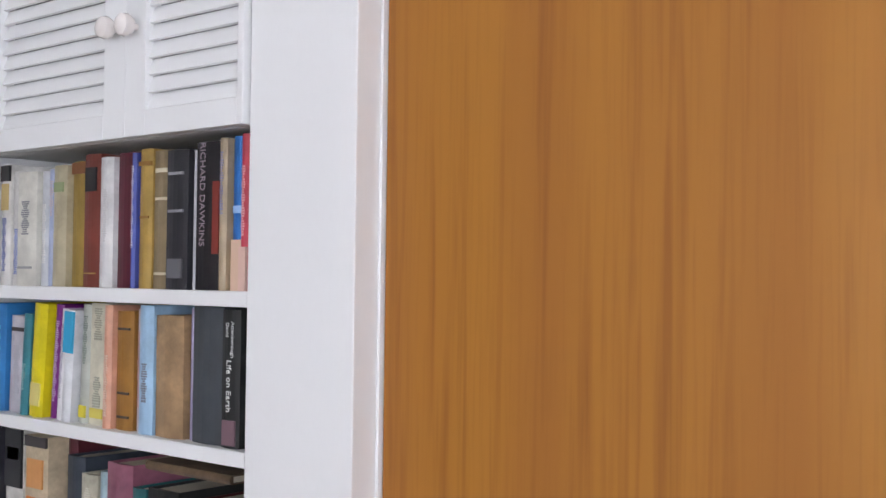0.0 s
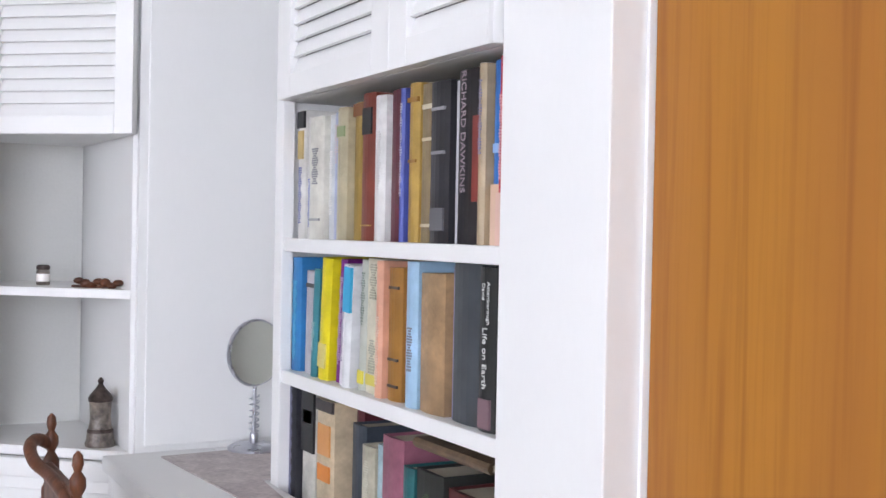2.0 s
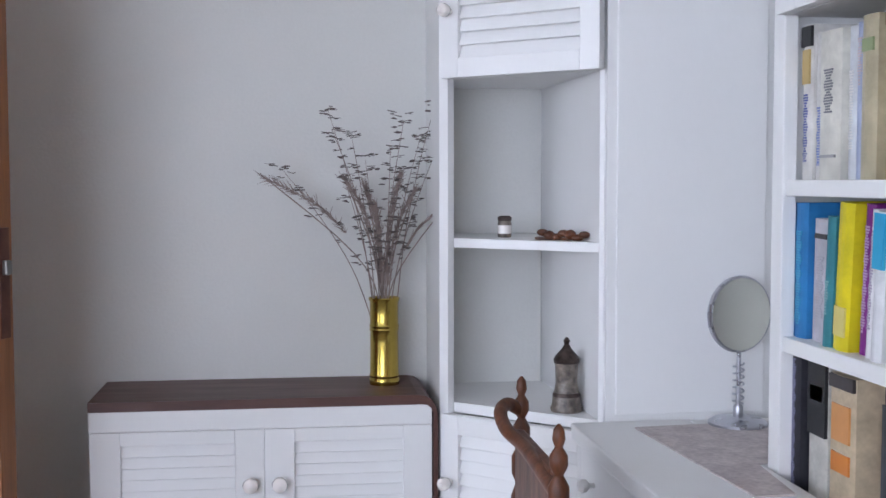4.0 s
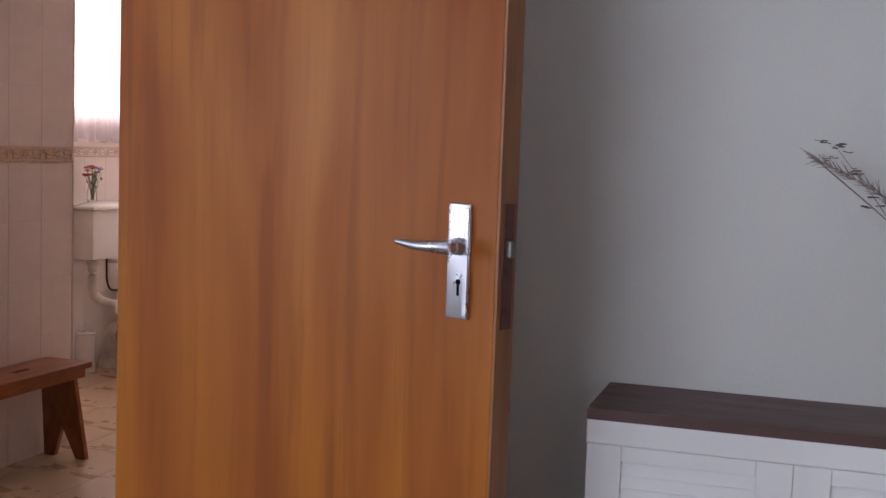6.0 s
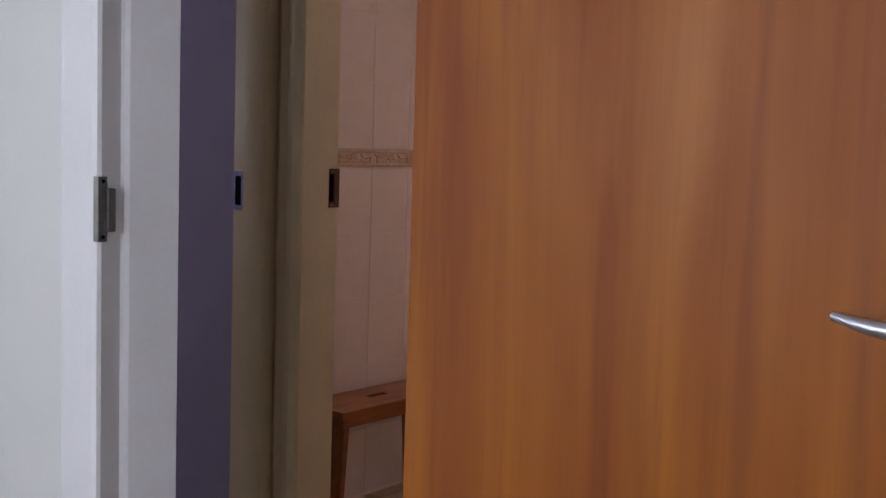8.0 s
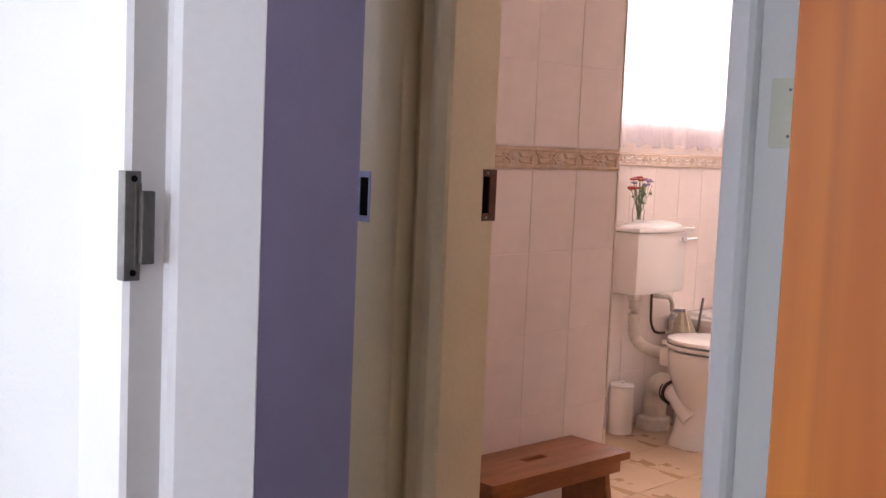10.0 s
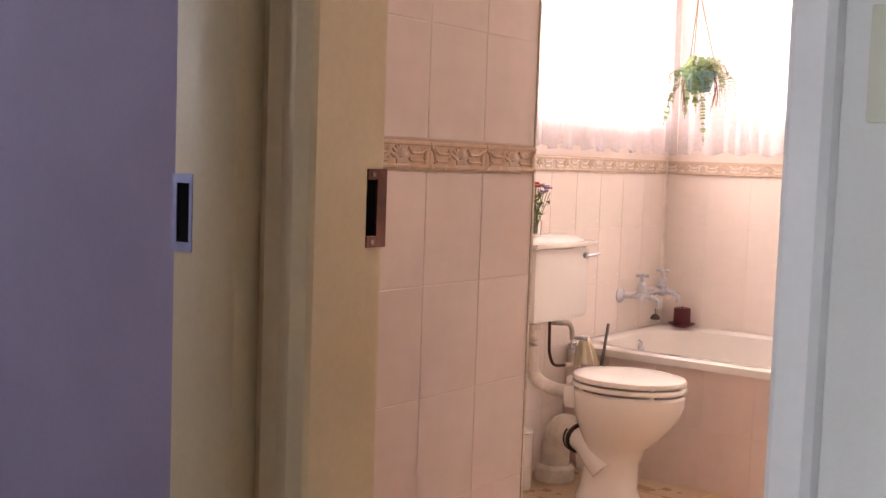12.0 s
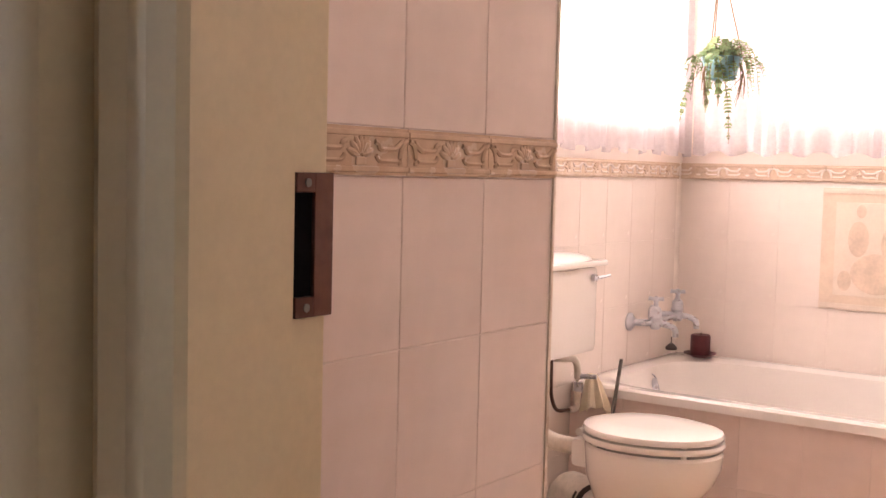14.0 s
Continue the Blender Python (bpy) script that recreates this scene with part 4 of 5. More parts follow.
front, back = [bm.verts.new((x, -1.366, z)) for x, z in top_line], [bm.verts.new((x, NY - 0.001, z)) for x, z in top_line]
bm.faces.new(front)
bm.faces.new(list(reversed(back)))
for k in range(len(top_line)):
    bm.faces.new((front[k], front[k - 1], back[k - 1], back[k]))
part("top", bm, "cab_top", cb, "dark brown laminate top that turns down over the end")
louvre_door(cb, face_matrix((2.4245, -1.346), (2.7240, -1.346)), 0.2995, 0.772, 0.083, (0.275, 0.760), slat=0.0200, stile=0.052, foot=0.024, knob_r=0.014)
louvre_door(cb, face_matrix((2.7240, -1.346), (3.0210, -1.346)), 0.2970, 0.772, 0.083, (0.026, 0.760), slat=0.0200, stile=0.052, foot=0.024, knob_r=0.014)

VX, VY, VZ = 2.945, -1.243, 0.909
vs = thing("brass_vase", (VX, VY, VZ), "tall polished brass cylinder vase on the brown cabinet top", "vase")
part("body", lathe(bmesh.new(), [(0.0275, 0.0), (0.0285, 0.0036), (0.0285, 0.0108), (0.027, 0.0135), (0.0285, 0.0171), (0.027, 0.0216), (0.0265, 0.081), (0.0265, 0.1008), (0.0282, 0.1035), (0.0268, 0.1071), (0.0282, 0.1107), (0.0265, 0.1143), (0.0268, 0.1548), (0.0295, 0.162), (0.0285, 0.1638), (0.025, 0.1602), (0.024, 0.054)], (VX, VY, VZ), 40), "brass", vs, smooth=True)
df = thing("dried_flowers", (VX, VY, VZ + 0.06), "spray of dried grasses and seed pods in the brass vase", "dried flowers")
rnd = random.Random(5)
tips = [(-0.19, -0.01, 0.40), (-0.095, 0.01, 0.52), (-0.05, -0.01, 0.46), (0.01, 0.0, 0.44), (0.05, -0.02, 0.50), (0.085, 0.01, 0.53), (-0.11, -0.02, 0.48), (0.075, 0.02, 0.46), (-0.07, 0.01, 0.39), (0.03, -0.01, 0.37), (-0.03, 0.015, 0.42), (0.095, -0.01, 0.42)]
stems, pods = bmesh.new(), bmesh.new()


def seed_cluster(at, reach, count):
    """Thin dark twigs that lie nearly level, with small pods along them."""
    for _ in range(count):
        side = rnd.choice((-1, 1))
        d = Vector((side * rnd.uniform(0.4, 1.0), rnd.uniform(-0.5, 0.5), rnd.uniform(-0.18, 0.22))) * reach
        q = at + Vector((rnd.gauss(0, 0.006), rnd.gauss(0, 0.004), rnd.gauss(0, 0.010)))
        rod(pods, q, q + d, 0.0009, 0.0004, 5)
        for _ in range(rnd.randint(1, 3)):
            f = rnd.uniform(0.3, 1.0)
            bmesh.ops.create_icosphere(pods, subdivisions=1, radius=rnd.uniform(0.0014, 0.0026), matrix=Matrix.Translation(q + d * f + Vector((0, 0, rnd.uniform(-0.003, 0.003)))) @ Matrix.Diagonal((2.4, 1.1, 0.55, 1)))


for tx, ty, tz in tips:
    tz *= 0.93
    p0 = Vector((VX + rnd.uniform(-0.014, 0.014), VY + rnd.uniform(-0.014, 0.014), VZ + 0.03))
    p1 = p0 + Vector((tx * 0.28, ty * 0.3, tz * 0.45))
    p2 = p0 + Vector((tx * 0.62, ty * 0.7, tz * 0.75))
    p3 = p0 + Vector((tx, ty, tz))
    tube(stems, [p0, p1, p2, p3], 0.0014, 5, 0.0004, 5)
    path = smooth_path([p0, p1, p2, p3], 10)
    seed_cluster(path[-1], 0.026, 4)
    for k in range(13, len(path) - 1, rnd.choice((3, 4))):
        seed_cluster(path[k], 0.018, rnd.randint(1, 4))
tagged(part("stem_spray", stems, "dry", df), kind="stuff")
tagged(part("seed_pod_spray", pods, "dry_dark", df), kind="stuff")
plume = bmesh.new()
for tx, tz, w0, start in ((-0.215, 0.335, 0.006, 22), (0.115, 0.285, 0.003, 22), (-0.07, 0.33, 0.005, 12), (-0.035, 0.32, 0.005, 12), (0.055, 0.31, 0.005, 12), (0.030, 0.34, 0.005, 12), (-0.015, 0.28, 0.005, 12)):
    p0 = Vector((VX, VY, VZ + 0.05))
    pts = smooth_path([p0, p0 + Vector((tx * 0.15, 0, tz * 0.5)), p0 + Vector((tx * 0.5, -0.004, tz * 0.82)), p0 + Vector((tx, -0.008, tz))], 14)
    for k in range(start, len(pts)):
        for _ in range(7):
            d = (pts[min(k + 1, len(pts) - 1)] - pts[k - 1]).normalized() * 0.016 + Vector((rnd.gauss(0, w0), rnd.gauss(0, w0), rnd.gauss(0, w0)))
            rod(plume, pts[k], pts[k] + d, 0.0008, 0.0003, 4)
    tube(plume, [pts[0], pts[14], pts[-1]], 0.0012, 5)
tagged(part("grass_plume", plume, "dry", df), kind="stuff")

# ---- switches ----
def light_switch(x0, x1, z0, z1, face, material, label):
    s = thing("light_switch", ((x0 + x1) / 2, face, (z0 + z1) / 2), label, "switch")
    part("plate", B(x0, x1, face - 0.009, face, z0, z1, 0.003), material, s, smooth=True)
    cx, cz = (x0 + x1) / 2, (z0 + z1) / 2
    part("rocker", B(cx - 0.008, cx + 0.008, face - 0.0135, face - 0.008, cz - 0.016, cz + 0.016, 0.002, m=Matrix.Translation((cx, face - 0.01, cz)) @ Matrix.Rotation(radians(6), 4, "X") @ Matrix.Translation((-cx, -face + 0.01, -cz))), material, s)
    for dz in (-0.04, 0.04):
        part("screw", rod(bmesh.new(), (cx, face - 0.0095, cz + dz), (cx, face - 0.0085, cz + dz), 0.003), "steel", s)


light_switch(0.094, 0.174, 1.146, 1.299, NY, "plastic", "ivory plastic light switch on the bedroom wall")
light_switch(0.859, 0.933, 1.263, 1.383, 0.0, "green_plastic", "aged cream light switch beside the bathroom doorway")

# ---- lilac room ----
wm = thing("wall_mirror", (-1.0, -0.07, 0.9), "tall plain mirror hung on the lilac wall", "mirror")
part("glass", B(-1.32, -0.695, -0.072, -0.067, 0.585, 1.95), "mirror", wm)
part("edge", box(B(-0.697, -0.691, -0.074, -0.067, 0.579, 1.955), -1.326, -0.691, -0.074, -0.067, 0.579, 0.585), "steel", wm)
cd = thing("chest", (-2.35, -1.45, 0), "dark wooden chest with a white cloth on top", "chest")
part("body", B(-2.7, -2.0, -1.9, -1.15, 0.10, 0.70, 0.01), "dark_wood", cd)
part("cover", B(-2.72, -1.98, -1.92, -1.13, 0.702, 0.72, 0.004), "ceramic", cd, "white cover")
for x in (-2.66, -2.04):
    for y in (-1.86, -1.19):
        part("foot", B(x - 0.03, x + 0.03, y - 0.03, y + 0.03, 0, 0.10), "dark_wood", cd)

# ---- bathroom: bath, toilet, stool ----
stool = thing("step_stool", (-0.088, 0.566, 0), "red-brown pine step stool with a slotted top", "stool")
ST = Matrix.Translation((-0.088, 0.566, 0)) @ Matrix.Rotation(radians(-2), 4, "Z")


def on_stool(bm):
    bmesh.ops.transform(bm, matrix=ST, verts=bm.verts)
    return bm


bm = bmesh.new()
for a in ((-0.105, -0.014, -0.285, 0.285), (0.014, 0.115, -0.285, 0.285), (-0.014, 0.014, -0.285, -0.045), (-0.014, 0.014, 0.045, 0.285)):
    box(bm, *a, 0.378, 0.400)
part("top", on_stool(bm), "stool_wood", stool)
part("hand_slot", on_stool(B(-0.014, 0.014, -0.045, 0.045, 0.378, 0.382)), "black", stool)
for s in (-1, 1):
    bm = bmesh.new()
    y = s * 0.222
    pts = [(-0.10, 0), (-0.052, 0), (0.0, 0.135), (0.052, 0), (0.10, 0), (0.076, 0.378), (-0.076, 0.378)]
    lo = [bm.verts.new((x, y + s * 0.055 * (1 - z / 0.378) - 0.011, z)) for x, z in pts]
    hi = [bm.verts.new((x, y + s * 0.055 * (1 - z / 0.378) + 0.011, z)) for x, z in pts]
    bm.faces.new(lo)
    bm.faces.new(list(reversed(hi)))
    for i in range(len(pts)):
        bm.faces.new((lo[i], lo[(i + 1) % 7], hi[(i + 1) % 7], hi[i]))
    part("leg", on_stool(bm), "stool_wood", stool)
for x in (-0.098, 0.078):
    part("apron", on_stool(B(x, x + 0.02, -0.265, 0.265, 0.340, 0.3775, 0.002)), "stool_wood", stool)

# bath
bt = thing("bathtub", (-0.3, 3.24, 0), "white enamelled built-in bathtub", "bathtub")
X0, X1, F0, F1, Z = BW + 0.001, 0.62, 2.80, BN - 0.001, 0.495
bm = bmesh.new()
NS = 40


def oval(cx, cy, a, b, z, e=3.2):
    out = []
    for i in range(NS):
        t = 2 * math.pi * i / NS
        c, s = math.cos(t), math.sin(t)
        out.append(bm.verts.new((cx + a * math.copysign(abs(c) ** (2 / e), c), cy + b * math.copysign(abs(s) ** (2 / e), s), z)))
    return out


cx, cy = (X0 + X1) / 2, (F0 + F1) / 2
hx, hy = (X1 - X0) / 2, (F1 - F0) / 2
rings = [oval(cx, cy, hx, hy, Z - 0.035, 40), oval(cx, cy, hx, hy, Z - 0.008, 40), oval(cx, cy, hx - 0.008, hy - 0.008, Z, 30), oval(cx, cy, hx - 0.045, hy - 0.05, Z, 6), oval(cx, cy, hx - 0.06, hy - 0.065, Z - 0.012, 5), oval(cx, cy, hx - 0.10, hy - 0.10, Z - 0.20, 4), oval(cx, cy, hx - 0.16, hy - 0.15, Z - 0.36, 3.5), oval(cx, cy, hx - 0.28, hy - 0.24, Z - 0.39, 3)]
for a, b in zip(rings, rings[1:]):
    for i in range(NS):
        bm.faces.new((a[i], a[(i + 1) % NS], b[(i + 1) % NS], b[i]))
bm.faces.new(rings[-1])
part("tub", bm, "ceramic", bt, smooth=True)
part("overflow", lathe(bmesh.new(), [(0.022, 0), (0.024, 0.003), (0.014, 0.006)], (-1.03, 3.30, 0.425), 20, Matrix.Rotation(radians(78), 4, "Y")), "chrome", bt, "chrome overflow", True)
part("plug_chain", tube(bmesh.new(), [(-1.045, 3.31, 0.46), (-1.04, 3.335, 0.44), (-1.02, 3.35, 0.36)], 0.0025, 6), "chrome", bt)
PANEL = structure("bath_panel", B(X0, X1, F0 + 0.018, F0 + 0.06, 0, Z - 0.03), "grout", "tiled front of the bath", "panel")

# bath taps
tp = thing("bath_taps", (-1.10, 3.37, 0.65), "wall-mounted chrome bath mixer with cross-head taps", "taps")
for k, (y, z) in enumerate(((3.255, 0.655), (3.45, 0.668))):
    part("wall_flange", lathe(bmesh.new(), [(0.034, 0), (0.034, 0.006), (0.022, 0.016), (0.014, 0.022)], (BW, y, z), 20, Matrix.Rotation(radians(90), 4, "Y")), "chrome", tp, smooth=True)
    bm = tube(bmesh.new(), [(BW + 0.01, y, z), (BW + 0.05, y + 0.015, z), (BW + 0.085, y + 0.045, z)], 0.013, 12)
    lathe(bm, [(0.015, -0.024), (0.021, -0.016), (0.023, 0), (0.021, 0.014), (0.024, 0.018), (0.024, 0.023), (0.021, 0.027), (0.022, 0.046), (0.017, 0.056), (0.009, 0.061), (0.008, 0.085)], (BW + 0.085, y + 0.045, z), 16)
    part("tap_body", bm, "chrome", tp, smooth=True)
    bm = bmesh.new()
    for a in range(4):
        q = a * math.pi / 2 + 0.4
        rod(bm, (BW + 0.085, y + 0.045, z + 0.088), (BW + 0.085 + 0.028 * math.cos(q), y + 0.045 + 0.028 * math.sin(q), z + 0.090), 0.006, 0.008, 10)
    lathe(bm, [(0.010, 0.078), (0.012, 0.09), (0.006, 0.099)], (BW + 0.085, y + 0.045, z), 14)
    part("cross_head", bm, "chrome", tp, smooth=True)
    part("spout", tube(bmesh.new(), [(BW + 0.085, y + 0.045, z - 0.004), (BW + 0.12, y + 0.06, z - 0.006), (BW + 0.15, y + 0.07, z - 0.02), (BW + 0.155, y + 0.072, z - 0.05)], 0.012, 12, 0.011), "chrome", tp, smooth=True)
part("bridge", rod(bmesh.new(), (BW + 0.085, 3.30, 0.657), (BW + 0.085, 3.495, 0.667), 0.011), "chrome", tp, smooth=True)
part("plug", lathe(rod(bmesh.new(), (-0.995, 3.36, 0.60), (-0.995, 3.36, 0.575), 0.002, seg=6), [(0.020, 0.552), (0.022, 0.56), (0.012, 0.572), (0.003, 0.577)], (-0.995, 3.36, 0), 16), "rubber", tp, "dark rubber plug hanging from the spout")

cn = thing("candle", (-0.985, 3.615, 0.4955), "maroon pillar candle on a dark saucer on the bath rim", "candle")
part("saucer", lathe(bmesh.new(), [(0.03, 0), (0.035, 0.004), (0.062, 0.014), (0.063, 0.017), (0.03, 0.010)], (-0.985, 3.615, 0.4955), 28), "maroon", cn, smooth=True)
part("wax", lathe(bmesh.new(), [(0.037, 0.010), (0.0385, 0.015), (0.038, 0.082), (0.034, 0.088), (0.01, 0.083)], (-0.985, 3.615, 0.4955), 28), "maroon", cn, smooth=True)
part("wick", rod(bmesh.new(), (-0.985, 3.615, 0.577), (-0.983, 3.615, 0.592), 0.0015, seg=6), "black", cn)

# toilet
TY = 2.425
tl = thing("toilet", (-0.66, TY, 0), "white ceramic toilet with closed white seat", "toilet")
bm = bmesh.new()


def egg(cx, rx0, rx1, ry, z):
    """rx0 to the back, rx1 to the front."""
    cx -= 0.028
    return [bm.verts.new((cx + (rx1 if math.cos(t) > 0 else rx0) * math.cos(t), TY + 0.012 + ry * math.sin(t), z)) for t in (2 * math.pi * i / 36 for i in range(36))]


rings = [egg(-0.68, 0.115, 0.135, 0.105, 0.0), egg(-0.68, 0.115, 0.135, 0.105, 0.02), egg(-0.68, 0.10, 0.115, 0.088, 0.06), egg(-0.67, 0.095, 0.11, 0.085, 0.16), egg(-0.662, 0.105, 0.13, 0.098, 0.215), egg(-0.65, 0.135, 0.178, 0.132, 0.265), egg(-0.638, 0.165, 0.212, 0.163, 0.325), egg(-0.63, 0.176, 0.225, 0.173, 0.375), egg(-0.63, 0.18, 0.228, 0.175, 0.412), egg(-0.63, 0.172, 0.22, 0.167, 0.420), egg(-0.63, 0.12, 0.16, 0.11, 0.40)]
for a, b in zip(rings, rings[1:]):
    for i in range(36):
        bm.faces.new((a[i], a[(i + 1) % 36], b[(i + 1) % 36], b[i]))
bm.faces.new(list(reversed(rings[0])))
bm.faces.new(rings[-1])
part("pan", bm, "ceramic", tl, smooth=True)


def slab(profile):
    global bm
    bm = bmesh.new()
    rr = [egg(-0.63, 0.19 * k, 0.233 * k, 0.182 * k, z) for k, z in profile]
    for a, b in zip(rr, rr[1:]):
        for i in range(36):
            bm.faces.new((a[i], a[(i + 1) % 36], b[(i + 1) % 36], b[i]))
    bm.faces.new(list(reversed(rr[0])))
    bm.faces.new(rr[-1])
    return bm


part("seat_ring", slab([(0.93, 0.428), (0.985, 0.430), (1.0, 0.438), (0.985, 0.447), (0.93, 0.448)]), "ceramic", tl, smooth=True)
part("seat_lid", slab([(0.93, 0.453), (0.975, 0.454), (0.985, 0.462), (0.965, 0.471), (0.80, 0.478), (0.40, 0.481)]), "ceramic", tl, smooth=True)
for dx, dy in ((0.16, 0.10), (0.16, -0.10), (-0.10, 0.13), (-0.10, -0.13)):
    for z0, z1 in ((0.418, 0.430), (0.446, 0.455)):
        part("buffer", rod(bmesh.new(), (-0.658 + dx, TY + 0.012 + dy, z0), (-0.658 + dx, TY + 0.012 + dy, z1), 0.008), "plastic", tl)
part("hinge_bar", rod(bmesh.new(), (-0.825, TY - 0.09, 0.445), (-0.825, TY + 0.11, 0.445), 0.012), "ceramic", tl)
part("horn", B(-0.87, -0.76, TY - 0.06, TY + 0.085, 0.33, 0.418, 0.02), "ceramic", tl, smooth=True)
part("outlet", tube(bmesh.new(), [(-0.690, TY - 0.050, 0.125), (-0.735, TY - 0.040, 0.165), (-0.790, TY - 0.010, 0.202), (-0.835, TY + 0.015, 0.214)], 0.044, 16, 0.047), "ceramic", tl, smooth=True)
for off in (0.0, 0.018):
    part("outlet_seal", tube(bmesh.new(), [(-0.822 - off, TY + 0.008 + off * 0.6, 0.211), (-0.827 - off, TY + 0.011 + off * 0.6, 0.212), (-0.832 - off, TY + 0.014 + off * 0.6, 0.213)], 0.058, 20), "rubber", tl, "dark rubber seal ring", True)
part("waste_collar", tube(bmesh.new(), [(-0.832, TY + 0.014, 0.213), (-0.860, TY + 0.032, 0.218), (-0.89, TY + 0.05, 0.220)], 0.0565, 20), "pipe", tl, smooth=True)
part("waste_bend", tube(bmesh.new(), [(-0.88, TY + 0.045, 0.22), (-0.94, TY + 0.085, 0.215), (-0.985, TY + 0.12, 0.16), (-1.0, TY + 0.13, 0.08), (-1.0, TY + 0.13, 0.0)], 0.056, 18), "pipe", tl, "painted waste bend", True)
part("floor_collar", lathe(bmesh.new(), [(0.075, 0), (0.078, 0.01), (0.075, 0.05), (0.062, 0.062)], (-1.0, TY + 0.13, 0), 24), "pipe", tl, smooth=True)
cs = part("cistern", B(BW + 0.002, -0.965, 2.305, 2.700, 0.625, 0.905, 0.022), "ceramic", tl, smooth=True)
bm = B(BW + 0.002, -0.945, 2.280, 2.728, 0.905, 0.925, 0.008)
bmesh.ops.create_uvsphere(bm, u_segments=40, v_segments=16, radius=1, matrix=Matrix.Translation((-1.03, 2.504, 0.920)) @ Matrix.Diagonal((0.084, 0.221, 0.034, 1)))
part("cistern_lid", bm, "ceramic", tl, "domed white cistern lid", True)
part("flush_lever", tube(rod(bmesh.new(), (-0.968, 2.655, 0.868), (-0.950, 2.655, 0.868), 0.012), [(-0.953, 2.655, 0.868), (-0.945, 2.69, 0.870), (-0.940, 2.73, 0.874)], 0.006, 10, 0.004), "chrome", tl, "small chrome flush lever", True)
part("flush_pipe", tube(bmesh.new(), [(-1.02, 2.385, 0.63), (-1.02, 2.385, 0.52), (-1.01, 2.39, 0.43), (-0.95, 2.41, 0.385), (-0.85, TY, 0.378)], 0.026, 14), "pipe", tl, "cream painted flush pipe", True)
part("flush_nut", lathe(bmesh.new(), [(0.034, 0.600), (0.036, 0.606), (0.034, 0.6245)], (-1.02, 2.385, 0), 12), "pipe", tl)
part("inlet_hose", tube(bmesh.new(), [(-1.06, 2.575, 0.627), (-1.06, 2.577, 0.54), (-1.06, 2.583, 0.48), (-1.06, 2.62, 0.432), (-1.06, 2.70, 0.420)], 0.0060, 8), "hose_brown", tl, "brown inlet hose", True)

vl = thing("stop_valve", (BW, 2.72, 0.5), "cream painted stop valve on the wall", "valve")
part("riser", tube(bmesh.new(), [(BW + 0.004, 2.665, 0.590), (BW + 0.04, 2.680, 0.590), (BW + 0.06, 2.715, 0.588), (BW + 0.06, 2.745, 0.568), (BW + 0.06, 2.755, 0.53), (BW + 0.06, 2.755, 0.44)], 0.012, 10), "pipe", vl, smooth=True)
part("elbow", tube(bmesh.new(), [(BW + 0.06, 2.755, 0.44), (BW + 0.06, 2.750, 0.420), (BW + 0.06, 2.73, 0.416), (BW + 0.06, 2.70, 0.420)], 0.011, 10), "pipe", vl, smooth=True)
part("handle", rod(rod(bmesh.new(), (BW + 0.06, 2.755, 0.525), (BW + 0.12, 2.775, 0.527), 0.008), (BW + 0.062, 2.757, 0.505), (BW + 0.062, 2.757, 0.475), 0.0155), "chrome", vl, smooth=True)
bm = bmesh.new()
n, k = 40, 14
grid = []
for i in range(n):
    q = i / n * math.tau
    col = []
    for j in range(k + 1):
        v = j / k
        fold = 1 + (0.10 + 0.22 * v) * math.sin(q * 7 + 0.8 * v) + 0.10 * v * math.sin(q * 3 + 1)
        col.append(bm.verts.new((-1.025 + 0.018 * v + (0.016 + 0.034 * v ** 0.7) * fold * math.cos(q), 2.79 + (0.010 + 0.020 * v) * fold * math.sin(q), 0.532 - (0.118 + 0.012 * math.sin(q * 2 + 0.6) + 0.006 * math.sin(q * 9)) * v)))
    grid.append(col)
for i in range(n):
    for j in range(k):
        bm.faces.new((grid[i][j], grid[i][j + 1], grid[(i + 1) % n][j + 1], grid[(i + 1) % n][j]))
bm.faces.new([c[0] for c in grid])
bmesh.ops.recalc_face_normals(bm, faces=bm.faces[:])
solo("cleaning_cloth", bm, "towel", "crumpled pale yellow cloth hung over the stop valve", "cloth")
br = thing("toilet_brush", (-0.985, 2.79, 0), "grey toilet brush standing by the bath", "brush")
part("handle", rod(bmesh.new(), (-0.985, 2.79, 0.12), (-0.919, 2.79, 0.594), 0.007, 0.006), "steel", br, smooth=True)
part("brush_cup", lathe(bmesh.new(), [(0.05, 0), (0.052, 0.01), (0.045, 0.13), (0.04, 0.13), (0.03, 0.02)], (-0.985, 2.79, 0), 20), "ceramic", br, smooth=True)
pc = thing("paper_holder", (-1.03, 2.36, 0), "white lidded spare paper cylinder on the floor", "holder")
part("cylinder", lathe(bmesh.new(), [(0.055, 0), (0.056, 0.2), (0.054, 0.21)], (-1.045, 2.36, 0), 24), "ceramic", pc, smooth=True)
part("cap", lathe(bmesh.new(), [(0.05, 0.21), (0.057, 0.214), (0.05, 0.222), (0.012, 0.224), (0.012, 0.232), (0.004, 0.234)], (-1.045, 2.36, 0), 24), "ceramic", pc, smooth=True)

# flowers on the cistern
GX, GY, GZ = -1.035, 2.392, 0.948
gv = thing("glass_vase", (GX, GY, GZ), "small clear glass vase of water on the cistern lid", "vase")
part("glass", lathe(bmesh.new(), [(0.024, 0), (0.027, 0.004), (0.028, 0.05), (0.022, 0.07), (0.020, 0.085), (0.0185, 0.085), (0.020, 0.07), (0.0255, 0.05), (0.024, 0.008), (0.005, 0.006)], (GX, GY, GZ), 24), "glass", gv, smooth=True)
